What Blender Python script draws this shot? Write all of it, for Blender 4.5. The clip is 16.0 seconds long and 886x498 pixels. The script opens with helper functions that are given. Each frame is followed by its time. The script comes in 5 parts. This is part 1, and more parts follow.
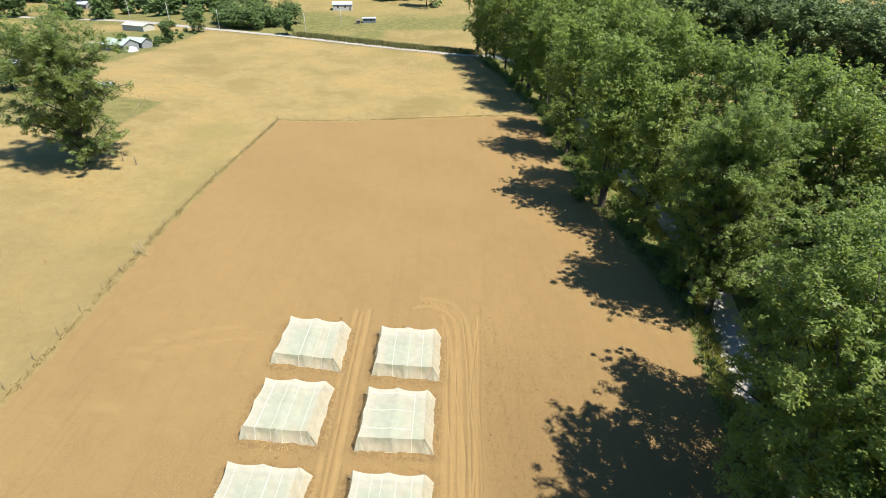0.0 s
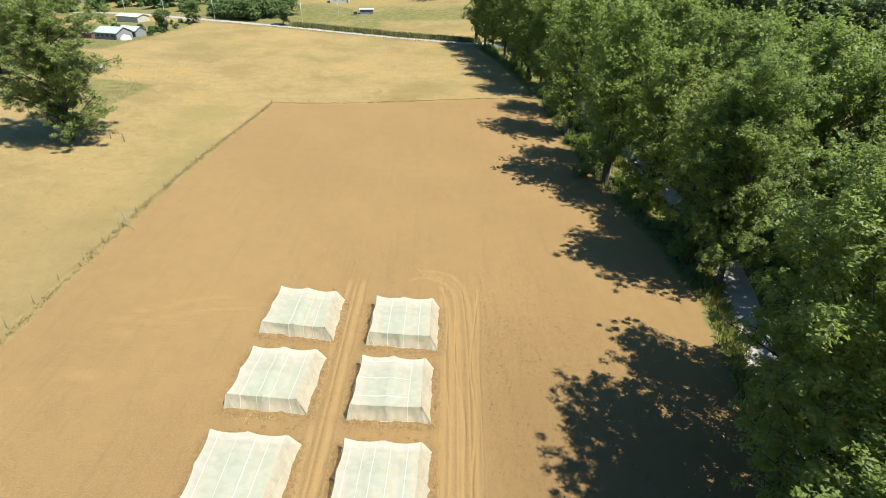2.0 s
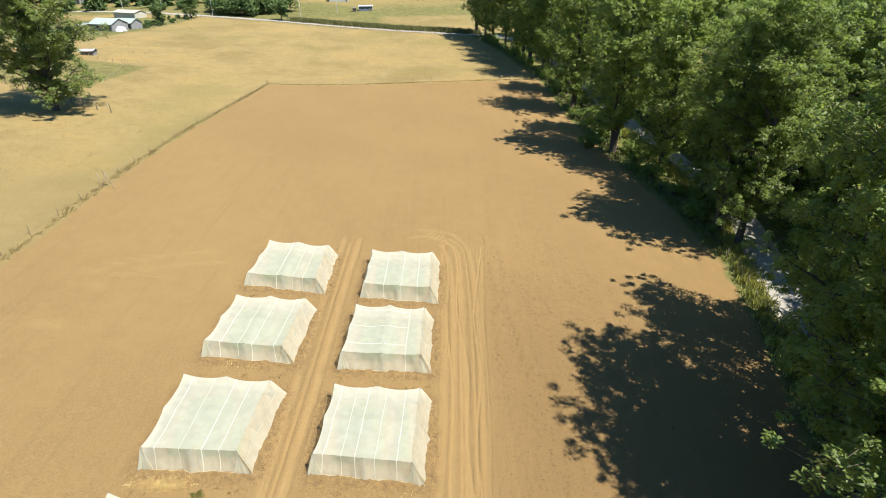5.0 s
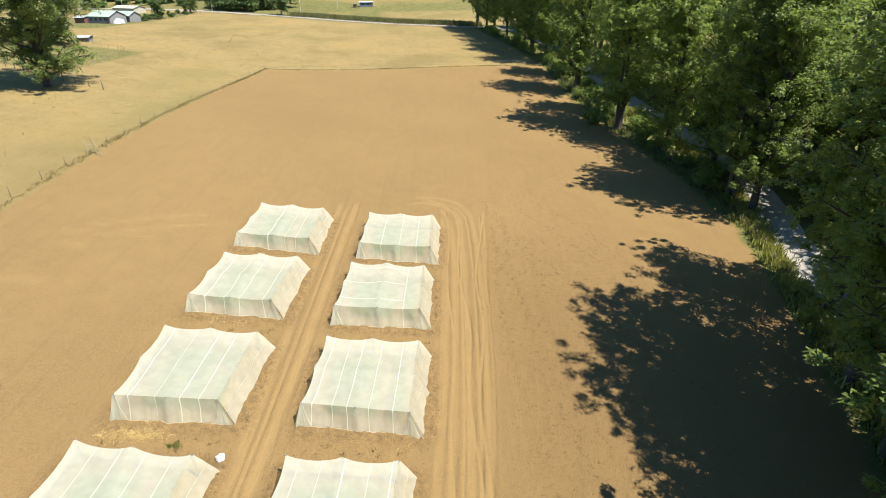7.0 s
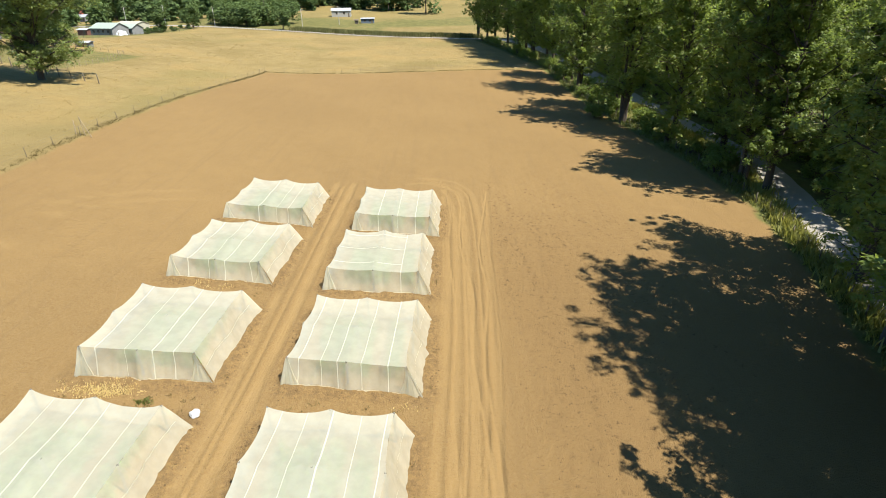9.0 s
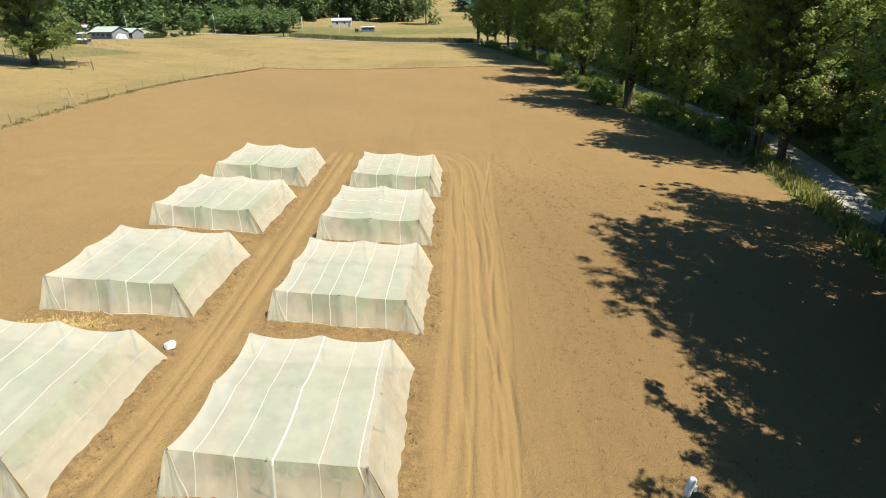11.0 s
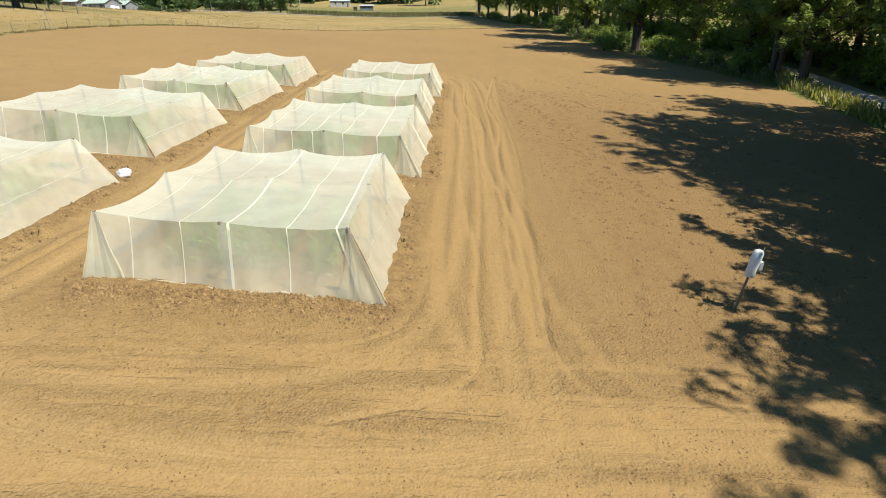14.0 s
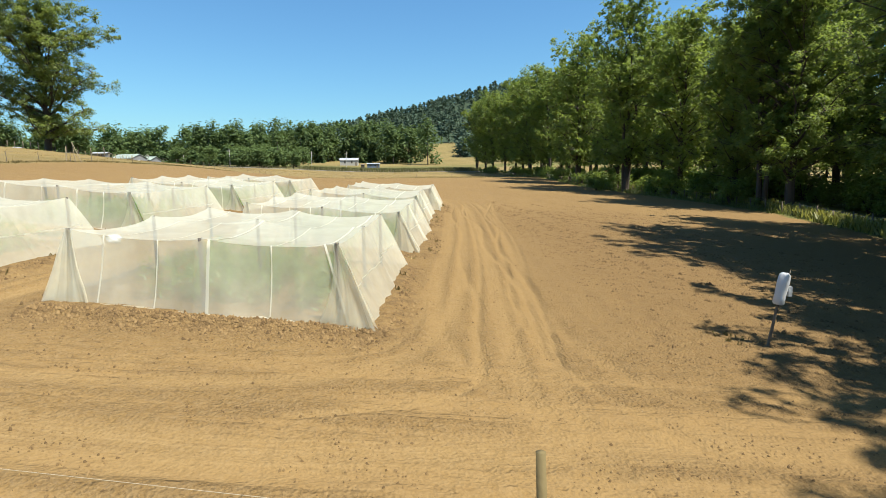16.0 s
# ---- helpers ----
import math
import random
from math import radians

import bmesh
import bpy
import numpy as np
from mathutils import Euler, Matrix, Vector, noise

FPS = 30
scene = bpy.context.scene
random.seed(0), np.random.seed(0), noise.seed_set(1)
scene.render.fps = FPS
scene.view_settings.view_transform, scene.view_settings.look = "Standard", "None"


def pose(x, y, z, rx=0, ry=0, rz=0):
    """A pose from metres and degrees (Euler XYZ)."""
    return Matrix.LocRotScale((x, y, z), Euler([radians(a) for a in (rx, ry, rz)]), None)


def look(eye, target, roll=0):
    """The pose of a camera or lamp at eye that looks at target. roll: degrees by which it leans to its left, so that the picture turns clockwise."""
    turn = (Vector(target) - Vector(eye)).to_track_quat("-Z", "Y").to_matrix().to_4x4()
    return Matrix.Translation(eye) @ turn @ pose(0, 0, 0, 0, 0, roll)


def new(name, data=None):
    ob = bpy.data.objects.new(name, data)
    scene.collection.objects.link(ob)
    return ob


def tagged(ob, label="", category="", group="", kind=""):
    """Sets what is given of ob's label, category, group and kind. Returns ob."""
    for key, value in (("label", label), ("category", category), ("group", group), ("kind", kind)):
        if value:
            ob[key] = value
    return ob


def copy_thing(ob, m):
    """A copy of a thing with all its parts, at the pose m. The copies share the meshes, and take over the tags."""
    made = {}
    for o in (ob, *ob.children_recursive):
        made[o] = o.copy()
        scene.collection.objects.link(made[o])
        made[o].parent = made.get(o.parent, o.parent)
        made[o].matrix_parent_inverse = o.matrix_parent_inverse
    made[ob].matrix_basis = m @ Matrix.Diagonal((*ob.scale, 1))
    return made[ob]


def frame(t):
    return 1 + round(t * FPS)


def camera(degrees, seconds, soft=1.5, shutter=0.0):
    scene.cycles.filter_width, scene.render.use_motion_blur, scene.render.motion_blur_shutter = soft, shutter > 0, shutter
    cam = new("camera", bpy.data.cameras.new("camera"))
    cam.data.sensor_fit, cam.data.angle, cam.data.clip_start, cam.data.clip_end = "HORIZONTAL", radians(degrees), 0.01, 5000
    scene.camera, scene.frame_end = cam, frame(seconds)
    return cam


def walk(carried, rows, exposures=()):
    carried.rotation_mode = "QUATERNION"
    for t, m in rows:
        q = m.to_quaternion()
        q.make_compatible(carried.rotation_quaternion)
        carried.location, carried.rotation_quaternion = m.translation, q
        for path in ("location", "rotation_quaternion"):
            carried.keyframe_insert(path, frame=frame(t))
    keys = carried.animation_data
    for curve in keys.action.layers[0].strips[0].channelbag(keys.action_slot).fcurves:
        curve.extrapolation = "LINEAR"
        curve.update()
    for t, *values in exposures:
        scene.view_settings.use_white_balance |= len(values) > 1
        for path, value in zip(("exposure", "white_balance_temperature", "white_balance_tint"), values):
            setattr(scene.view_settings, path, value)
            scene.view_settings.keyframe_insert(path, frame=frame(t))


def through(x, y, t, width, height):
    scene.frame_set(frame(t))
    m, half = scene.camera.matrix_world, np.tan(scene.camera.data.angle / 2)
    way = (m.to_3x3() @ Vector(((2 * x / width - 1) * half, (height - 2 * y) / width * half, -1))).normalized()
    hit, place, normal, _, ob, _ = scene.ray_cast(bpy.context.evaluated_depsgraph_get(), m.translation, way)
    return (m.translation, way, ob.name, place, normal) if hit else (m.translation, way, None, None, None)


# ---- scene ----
cam = camera(79.2, 16.0, soft=0.9)
METRES, EYE, TILT, LEAN, TURN = 40.0, 43.2, -29.5, -0.4, 0.0
ROWS = [
    (0.0, 0.0, 0.0, 0.0, 0.0, 0.0, -0.0),
    (0.5, 0.0006, 0.0183, -0.0277, 0.02, -0.04, 0.04),
    (1.0, 0.0013, 0.037, -0.055, 0.06, -0.12, 0.07),
    (1.5, 0.004, 0.0576, -0.0806, 0.03, -0.16, 0.14),
    (2.0, 0.0052, 0.0788, -0.104, -0.03, 0.15, 0.27),
    (2.5, 0.0065, 0.0982, -0.1307, -0.01, 1.05, 0.35),
    (3.0, 0.0072, 0.1179, -0.1573, -0.01, 0.99, 0.42),
    (5.5, 0.0051, 0.2106, -0.2942, 0.14, 1.46, 0.67),
    (6.0, 0.0051, 0.2286, -0.3208, 0.17, 1.6, 0.72),
    (6.5, 0.0062, 0.246, -0.3492, 0.22, 1.76, 0.75),
    (7.0, 0.0068, 0.2644, -0.3766, 0.29, 1.95, 0.76),
    (7.5, 0.0071, 0.2827, -0.4045, 0.32, 2.25, 0.8),
    (8.0, 0.007, 0.3013, -0.4317, 0.36, 2.66, 0.84),
    (8.5, 0.007, 0.3199, -0.4596, 0.45, 3.53, 0.87),
    (11.0, 0.0001, 0.4108, -0.5967, 0.43, 6.2, 0.9),
    (11.5, -0.0004, 0.4281, -0.6234, 0.47, 6.11, 0.9),
    (12.0, 0.0001, 0.4486, -0.6501, 0.46, 6.05, 0.91),
    (12.5, 0.0008, 0.4641, -0.6782, 0.43, 5.96, 0.97),
    (13.0, -0.0011, 0.4805, -0.7058, 0.46, 5.89, 0.96),
    (13.5, -0.0036, 0.4968, -0.7337, 0.47, 5.83, 0.95),
    (14.0, -0.0035, 0.5149, -0.7606, 0.47, 5.76, 0.98),
    (14.5, -0.0026, 0.5297, -0.7839, 0.49, 5.74, 0.95),
    (15.0, -0.0032, 0.5428, -0.8049, 0.46, 10.22, 0.91),
    (15.5, -0.0033, 0.5509, -0.8185, 0.47, 15.23, 0.85),
    (16.0, -0.0029, 0.5573, -0.8284, 0.48, 21.79, 0.81),
]
walk(cam, [(t, pose(0, 0, EYE, TILT, LEAN, TURN) @ pose(METRES * x, METRES * y, METRES * z, 90 + pitch, roll, yaw)) for t, x, y, z, yaw, pitch, roll in ROWS],
     exposures=[(0, 1.3, 6250, 10), (3, 1.3, 6250, 10), (6, 1.28, 6300, 10), (8.5, 1.24, 6400, 10), (11, 1.14, 6450, 10), (13, 1.11, 6450, 10), (14.5, 1.08, 6450, 10), (16, 1.08, 6380, 10)])


# ---- world, sun, exposure ----
SUN_EL, SUN_AZ = 61.0, 119.5          # degrees; azimuth clockwise from +y
world = bpy.data.worlds.new("world")
scene.world = world
world.use_nodes = True
wn = world.node_tree.nodes
sky = wn.new("ShaderNodeTexSky")
sky.sky_type, sky.sun_disc = "NISHITA", False
sky.sun_elevation, sky.sun_rotation = radians(SUN_EL), radians(SUN_AZ)
sky.air_density, sky.dust_density, sky.ozone_density = 1.3, 0.4, 1.6
tint = wn.new("ShaderNodeMix")
tint.data_type, tint.blend_type, tint.inputs[0].default_value, tint.inputs[7].default_value = "RGBA", "MULTIPLY", 1.0, (0.61, 1.0, 1.26, 1)
world.node_tree.links.new(sky.outputs[0], tint.inputs[6])
world.node_tree.links.new(tint.outputs[2], wn["Background"].inputs[0])
wn["Background"].inputs[1].default_value = 0.057
sun = new("sun", bpy.data.lights.new("sun", "SUN"))
sun.data.energy, sun.data.angle, sun.data.color = 5.0, radians(0.53), (1.0, 0.95, 0.84)
_el, _az = radians(SUN_EL), radians(SUN_AZ)
SUN_DIR = Vector((math.sin(_az) * math.cos(_el), math.cos(_az) * math.cos(_el), math.sin(_el)))
sun.matrix_world = look(SUN_DIR * 100, (0, 0, 0))

# ---- material helpers ----


class Nodes:
    """Short way to write node graphs."""

    def __init__(self, name):
        self.mat = bpy.data.materials.new(name)
        self.mat.use_nodes = True
        self.t = self.mat.node_tree
        self.n, self.l = self.t.nodes, self.t.links
        self.bsdf = self.n["Principled BSDF"]
        self.out = self.n["Material Output"]

    def put(self, socket, value):
        if isinstance(value, bpy.types.NodeSocket):
            self.l.new(value, socket)
        else:
            socket.default_value = value

    def math(self, op, a, b=0.0, clamp=False):
        k = self.n.new("ShaderNodeMath")
        k.operation, k.use_clamp = op, clamp
        self.put(k.inputs[0], a), self.put(k.inputs[1], b)
        return k.outputs[0]

    def smooth(self, v, lo, hi):
        k = self.n.new("ShaderNodeMapRange")
        k.interpolation_type = "SMOOTHSTEP"
        self.put(k.inputs[0], v), self.put(k.inputs[1], lo), self.put(k.inputs[2], hi)
        return k.outputs[0]

    def mix(self, f, a, b, kind="MIX"):
        k = self.n.new("ShaderNodeMix")
        k.data_type, k.blend_type = "RGBA", kind
        self.put(k.inputs[0], f)
        self.put(k.inputs[6], (*a, 1) if isinstance(a, tuple) else a)
        self.put(k.inputs[7], (*b, 1) if isinstance(b, tuple) else b)
        return k.outputs[2]

    def coords(self, kind="Object", scale=(1, 1, 1), rot=(0, 0, 0)):
        k, m = self.n.new("ShaderNodeTexCoord"), self.n.new("ShaderNodeMapping")
        m.inputs[3].default_value, m.inputs[2].default_value = scale, rot
        self.l.new(k.outputs[kind], m.inputs[0])
        return m.outputs[0]

    def noise(self, scale, detail=4.0, rough=0.55, vector=None, lac=2.0):
        k = self.n.new("ShaderNodeTexNoise")
        k.inputs["Scale"].default_value, k.inputs["Detail"].default_value, k.inputs["Roughness"].default_value = scale, detail, rough
        k.inputs["Lacunarity"].default_value = lac
        self.l.new(vector if vector else self.coords(), k.inputs["Vector"])
        return k.outputs[0]

    def voronoi(self, scale, vector=None, out=0):
        k = self.n.new("ShaderNodeTexVoronoi")
        k.inputs["Scale"].default_value = scale
        self.l.new(vector if vector else self.coords(), k.inputs["Vector"])
        return k.outputs[out]

    def ramp(self, v, stops):
        k = self.n.new("ShaderNodeValToRGB")
        e = k.color_ramp.elements
        while len(e) < len(stops):
            e.new(0.5)
        for i, (p, c) in enumerate(stops):
            e[i].position, e[i].color = p, (*c, 1) if isinstance(c, tuple) else (c, c, c, 1)
        self.put(k.inputs[0], v)
        return k.outputs[0]

    def attr(self, name):
        k = self.n.new("ShaderNodeAttribute")
        k.attribute_name = name
        return k.outputs["Fac"]

    def island(self):
        return self.n.new("ShaderNodeNewGeometry").outputs["Random Per Island"]

    def random(self):
        return self.n.new("ShaderNodeObjectInfo").outputs["Random"]

    def bump(self, h, strength=0.5, distance=0.05, normal=None):
        k = self.n.new("ShaderNodeBump")
        k.inputs["Strength"].default_value, k.inputs["Distance"].default_value = strength, distance
        self.l.new(h, k.inputs["Height"])
        if normal:
            self.l.new(normal, k.inputs["Normal"])
        return k.outputs[0]

    def done(self, color, rough=0.8, normal=None, metal=0.0, spec=0.3):
        self.put(self.bsdf.inputs["Base Color"], (*color, 1) if isinstance(color, tuple) else color)
        self.put(self.bsdf.inputs["Roughness"], rough)
        self.bsdf.inputs["Metallic"].default_value = metal
        self.bsdf.inputs["Specular IOR Level"].default_value = spec
        if normal:
            self.l.new(normal, self.bsdf.inputs["Normal"])
        return self.mat


def plain(name, color, rough=0.7, grain=8.0, amount=0.25, bump=0.2, metal=0.0, dist=0.02):
    """A worn, grainy surface in one main colour."""
    g = Nodes(name)
    n1, n2 = g.noise(grain), g.noise(grain * 0.13, 3)
    dark = tuple(c * (1 - amount) for c in color)
    lite = tuple(min(0.95, c * (1 + amount * 0.6)) for c in color)
    c = g.mix(g.math("ADD", g.math("MULTIPLY", n1, 0.5), g.math("MULTIPLY", n2, 0.5)), dark, lite)
    return g.done(c, rough, g.bump(n1, bump, dist), metal)


# ---- the lie of the land ----
LAND = (-0.396, -3.52, 1.922, 1.809, -0.5, 1.284, 0.143, -0.037, 1.716, -1.348, -0.185, -0.173, -0.104, -0.363, 0.348)


def ground(x, y):
    """Height of the land; x, y are numbers or arrays."""
    x, y = np.asarray(x, float), np.asarray(y, float)
    cx = np.where(x < -100, -100 - 60 * np.tanh((-100 - x) / 60), np.where(x > 60, 60 + 60 * np.tanh((x - 60) / 60), x))
    cy = np.where(y > 250, 250 + 50 * np.tanh((y - 250) / 50), np.where(y < 0, 40 * np.tanh(y / 40), y))
    u, v = cx / 50, cy / 100
    terms = (1, u, v, u * u, u * v, v * v, u ** 3, u * u * v, u * v * v, v ** 3, u ** 4, u ** 3 * v, u * u * v * v, u * v ** 3, v ** 4)
    z = sum(c * t for c, t in zip(LAND, terms))
    for bx, by, s, a in ((-44, 138, 20, -1.25), (14, 146, 20, 0.8), (3, 221, 22, 1.0), (-60, 80, 16, 0.75), (-42, 65, 9, 0.25)):
        z = z + a * np.exp(-((x - bx) ** 2 + (y - by) ** 2) / (2 * s * s))
    far = np.clip((y - 285) / 200, 0, 3)
    z = z + 8 * far * far / (1 + 0.25 * far)
    z = z + 118 * np.exp(-((x - 300) / 390) ** 2 - ((y - 900) / 290) ** 2)
    return z


def gz(x, y):
    return float(ground(x, y))


# trees stand along this line, x for a given y
ROW_Y = (-60, 0, 20, 40, 55, 70, 90, 115, 150, 190, 227, 300)
ROW_X = (24, 26.5, 28.5, 34, 36.5, 36, 33, 30.5, 30, 25, 15, 8)


def row_x(y):
    return np.interp(y, ROW_Y, ROW_X)


# the gravel road runs along behind the first trees
ROAD_Y = (-40, 5, 25, 36.5, 52, 60, 72, 90, 115, 140, 165, 190, 210)
ROAD_X = (30, 30.6, 31.8, 33.6, 37, 39, 41, 40, 38, 36.8, 36, 33.5, 29)


def road_x(y):
    return float(np.interp(y, ROAD_Y, ROAD_X))


def mesh_of(name, verts, faces, mat=None, smooth=False):
    me = bpy.data.meshes.new(name)
    verts, faces = np.asarray(verts, np.float32), np.asarray(faces, np.int32)
    k = faces.shape[1]
    me.vertices.add(len(verts)), me.loops.add(faces.size), me.polygons.add(len(faces))
    me.vertices.foreach_set("co", verts.ravel())
    me.loops.foreach_set("vertex_index", faces.ravel())
    me.polygons.foreach_set("loop_start", np.arange(0, faces.size, k, dtype=np.int32))
    if smooth:
        me.polygons.foreach_set("use_smooth", np.ones(len(faces), bool))
    me.update(calc_edges=True)
    me.validate()
    if mat:
        me.materials.append(mat)
    return me


def part(name, bm, material, parent, label=""):
    """One bmesh (or mesh) as one object under a thing or part."""
    if isinstance(bm, bmesh.types.BMesh):
        me = bpy.data.meshes.new(name)
        bm.to_mesh(me)
        bm.free()
    else:
        me = bm
    if material and not me.materials:
        me.materials.append(material)
    ob = new(name, me)
    ob.parent = parent
    return tagged(ob, label)


def thing(name, m, label, category, group="", kind=""):
    ob = new(name)
    ob.empty_display_size = 0.3
    ob.matrix_world = m
    return tagged(ob, label, category, group, kind)


def box(bm, x0, x1, y0, y1, z0, z1, bevel=0.0):
    r = bmesh.ops.create_cube(bm, size=1.0)["verts"]
    bmesh.ops.scale(bm, vec=(x1 - x0, y1 - y0, z1 - z0), verts=r)
    bmesh.ops.translate(bm, vec=((x0 + x1) / 2, (y0 + y1) / 2, (z0 + z1) / 2), verts=r)
    if bevel:
        bmesh.ops.bevel(bm, geom=list({e for v in r for e in v.link_edges}), offset=bevel, segments=2, affect="EDGES")
    return bm


def tube(path, radii, sides=7, cap=True):
    """Vertices and quads of a tapered tube along a path."""
    path = [Vector(p) for p in path]
    vs, fs = [], []
    for i, p in enumerate(path):
        d = (path[min(i + 1, len(path) - 1)] - path[max(i - 1, 0)]).normalized()
        a = d.orthogonal().normalized() if abs(d.z) > 0.95 else d.cross(Vector((0, 0, 1))).normalized()
        b = d.cross(a)
        for k in range(sides):
            w = 2 * math.pi * k / sides
            vs.append(p + (a * math.cos(w) + b * math.sin(w)) * radii[i])
    for i in range(len(path) - 1):
        for k in range(sides):
            k2 = (k + 1) % sides
            fs.append((i * sides + k, i * sides + k2, (i + 1) * sides + k2, (i + 1) * sides + k))
    if cap:
        top = len(path) - 1
        vs.append(path[-1])
        c = len(vs) - 1
        for k in range(0, sides):
            fs.append((top * sides + k, top * sides + (k + 1) % sides, c, c))
    return vs, fs


def tubes_mesh(name, tubes, mat):
    bm = bmesh.new()
    for path, radii, sides in tubes:
        vs, fs = tube(path, radii, sides)
        bv = [bm.verts.new(v) for v in vs]
        for f in fs:
            bm.faces.new([bv[i] for i in dict.fromkeys(f)])
    for f in bm.faces:
        f.smooth = True
    bm.normal_update()
    me = bpy.data.meshes.new(name)
    bm.to_mesh(me)
    bm.free()
    me.materials.append(mat)
    return me


# ---- materials ----
def soil_land():
    g = Nodes("land")
    pos = g.n.new("ShaderNodeNewGeometry").outputs["Position"]
    sep = g.n.new("ShaderNodeSeparateXYZ")
    g.l.new(pos, sep.inputs[0])
    x, y = sep.outputs[0], sep.outputs[1]
    edge = g.math("SUBTRACT", g.noise(0.35, 5, vector=pos), 0.5)
    edge = g.math("MULTIPLY", edge, 2.2)
    # tilled field: between the fence, the far fence and the tree verge
    left = g.smooth(g.math("ADD", x, edge), -41.9, -41.4)
    back = g.math("SUBTRACT", g.math("ADD", g.math("MULTIPLY", x, 0.152), 142.4), y)
    back = g.smooth(g.math("ADD", back, edge), 0.0, 0.6)
    lut = g.ramp(g.math("DIVIDE", g.math("ADD", y, 60.0), 360.0, True), [((a + 60) / 360, b / 40) for a, b in zip(ROW_Y, ROW_X)])
    rowx = g.math("MULTIPLY", lut, 40.0)
    off = g.math("SUBTRACT", rowx, x)
    right = g.smooth(g.math("ADD", off, edge), 3.6, 4.6)
    tilled = g.math("MULTIPLY", g.math("MULTIPLY", left, back), right)
    # soil
    ma = g.n.new("ShaderNodeMapping")
    ma.inputs[2].default_value = (0.61, 0.43, 0.72)
    g.l.new(pos, ma.inputs[0])
    askew = ma.outputs[0]
    big, mid, fine = g.noise(0.05, 3, vector=pos), g.noise(0.6, 5, vector=pos), g.noise(7.0, 6, 0.7, vector=askew)
    mp = g.n.new("ShaderNodeMapping")
    mp.inputs[3].default_value = (2.2, 0.06, 1)
    g.l.new(pos, mp.inputs[0])
    rows = g.noise(1.0, 3, vector=mp.outputs[0])
    soil = g.mix(g.smooth(g.math("ADD", g.math("MULTIPLY", big, 0.6), g.math("MULTIPLY", mid, 0.4)), 0.35, 0.65), (0.1668, 0.1025, 0.03761), (0.2042, 0.1277, 0.04742))
    soil = g.mix(g.smooth(fine, 0.3, 0.75), soil, (0.215, 0.1427, 0.06335))
    soil = g.mix(g.math("MULTIPLY", g.smooth(rows, 0.5, 0.7), 0.22), soil, (0.1401, 0.09165, 0.04333))
    wear = g.attr("wear")
    # streaks drawn along the wheel tracks, and the bars of the tyres' tread
    along, aside = g.attr("along"), g.attr("aside")
    comb = g.n.new("ShaderNodeCombineXYZ")
    g.put(comb.inputs[0], g.math("MULTIPLY", along, 0.35))
    g.put(comb.inputs[1], g.math("ADD", g.math("MULTIPLY", aside, 13.0), g.math("MULTIPLY", mid, 2.5)))
    streak = g.noise(1.0, 4, 0.6, vector=comb.outputs[0])
    bar = g.math("ADD", g.math("MULTIPLY", along, 4.6), g.math("MULTIPLY", g.math("ABSOLUTE", aside), 4.0))
    bar = g.math("ADD", bar, g.math("MULTIPLY", mid, 0.6))
    bar = g.math("ABSOLUTE", g.math("SUBTRACT", g.math("FRACT", bar), 0.5))
    worn_off = g.math("MULTIPLY", g.smooth(g.noise(0.45, 3, vector=pos), 0.48, 0.6), g.attr("clear"))
    drawn = g.math("MULTIPLY", wear, g.attr("clear"))
    bar = g.math("MULTIPLY", g.math("MULTIPLY", g.smooth(bar, 0.16, 0.3), wear), g.math("MULTIPLY", g.attr("lug"), worn_off))
    soil = g.mix(g.math("MULTIPLY", wear, 0.4), soil, (0.2437, 0.1618, 0.0656))
    soil = g.mix(g.math("MULTIPLY", g.math("MULTIPLY", drawn, g.smooth(streak, 0.48, 0.66)), 0.45), soil, (0.2792, 0.189, 0.08338))
    soil = g.mix(g.math("MULTIPLY", g.math("MULTIPLY", drawn, g.smooth(streak, 0.46, 0.32)), 0.4), soil, (0.145, 0.09005, 0.03894))
    soil = g.mix(g.math("MULTIPLY", bar, 0.18), soil, (0.145, 0.09326, 0.04005))
    # footprint hollows tinted dark, their shade put into the colour
    soil = g.mix(g.math("MULTIPLY", g.attr("dent"), 0.55), soil, (0.1076, 0.06834, 0.03218))
    dug = g.math("MULTIPLY", g.attr("heap"), g.smooth(g.noise(3.0, 5, 0.7, vector=pos), 0.38, 0.62))
    soil = g.mix(g.math("MULTIPLY", dug, 0.7), soil, (0.09472, 0.05949, 0.02779))
    # shallow pits left by the harrow, drawn out across the field
    mq = g.n.new("ShaderNodeMapping")
    mq.inputs[3].default_value = (3.2, 5.2, 1)
    g.l.new(pos, mq.inputs[0])
    pits = g.smooth(g.noise(1.0, 3, 0.6, vector=mq.outputs[0]), 0.52, 0.68)
    pits = g.math("MULTIPLY", pits, g.math("SUBTRACT", 1.0, g.math("MULTIPLY", wear, 0.75)))
    # a little of the pits' own shadow is mixed into the soil colour
    soil = g.mix(g.math("MULTIPLY", pits, 0.1), soil, (0.1234, 0.07638, 0.03168))
    crumbs = g.voronoi(17.0, vector=askew)
    soil = g.mix(g.math("MULTIPLY", g.smooth(crumbs, 0.22, 0.1), 0.4), soil, (0.1184, 0.06995, 0.03331))
    speck = g.noise(26.0, 3, 0.7, vector=askew)
    soil = g.mix(g.math("MULTIPLY", g.smooth(speck, 0.52, 0.66), 0.5), soil, (0.1076, 0.06834, 0.03218))
    soil = g.mix(g.math("MULTIPLY", g.smooth(speck, 0.46, 0.34), 0.4), soil, (0.2418, 0.1718, 0.0891))
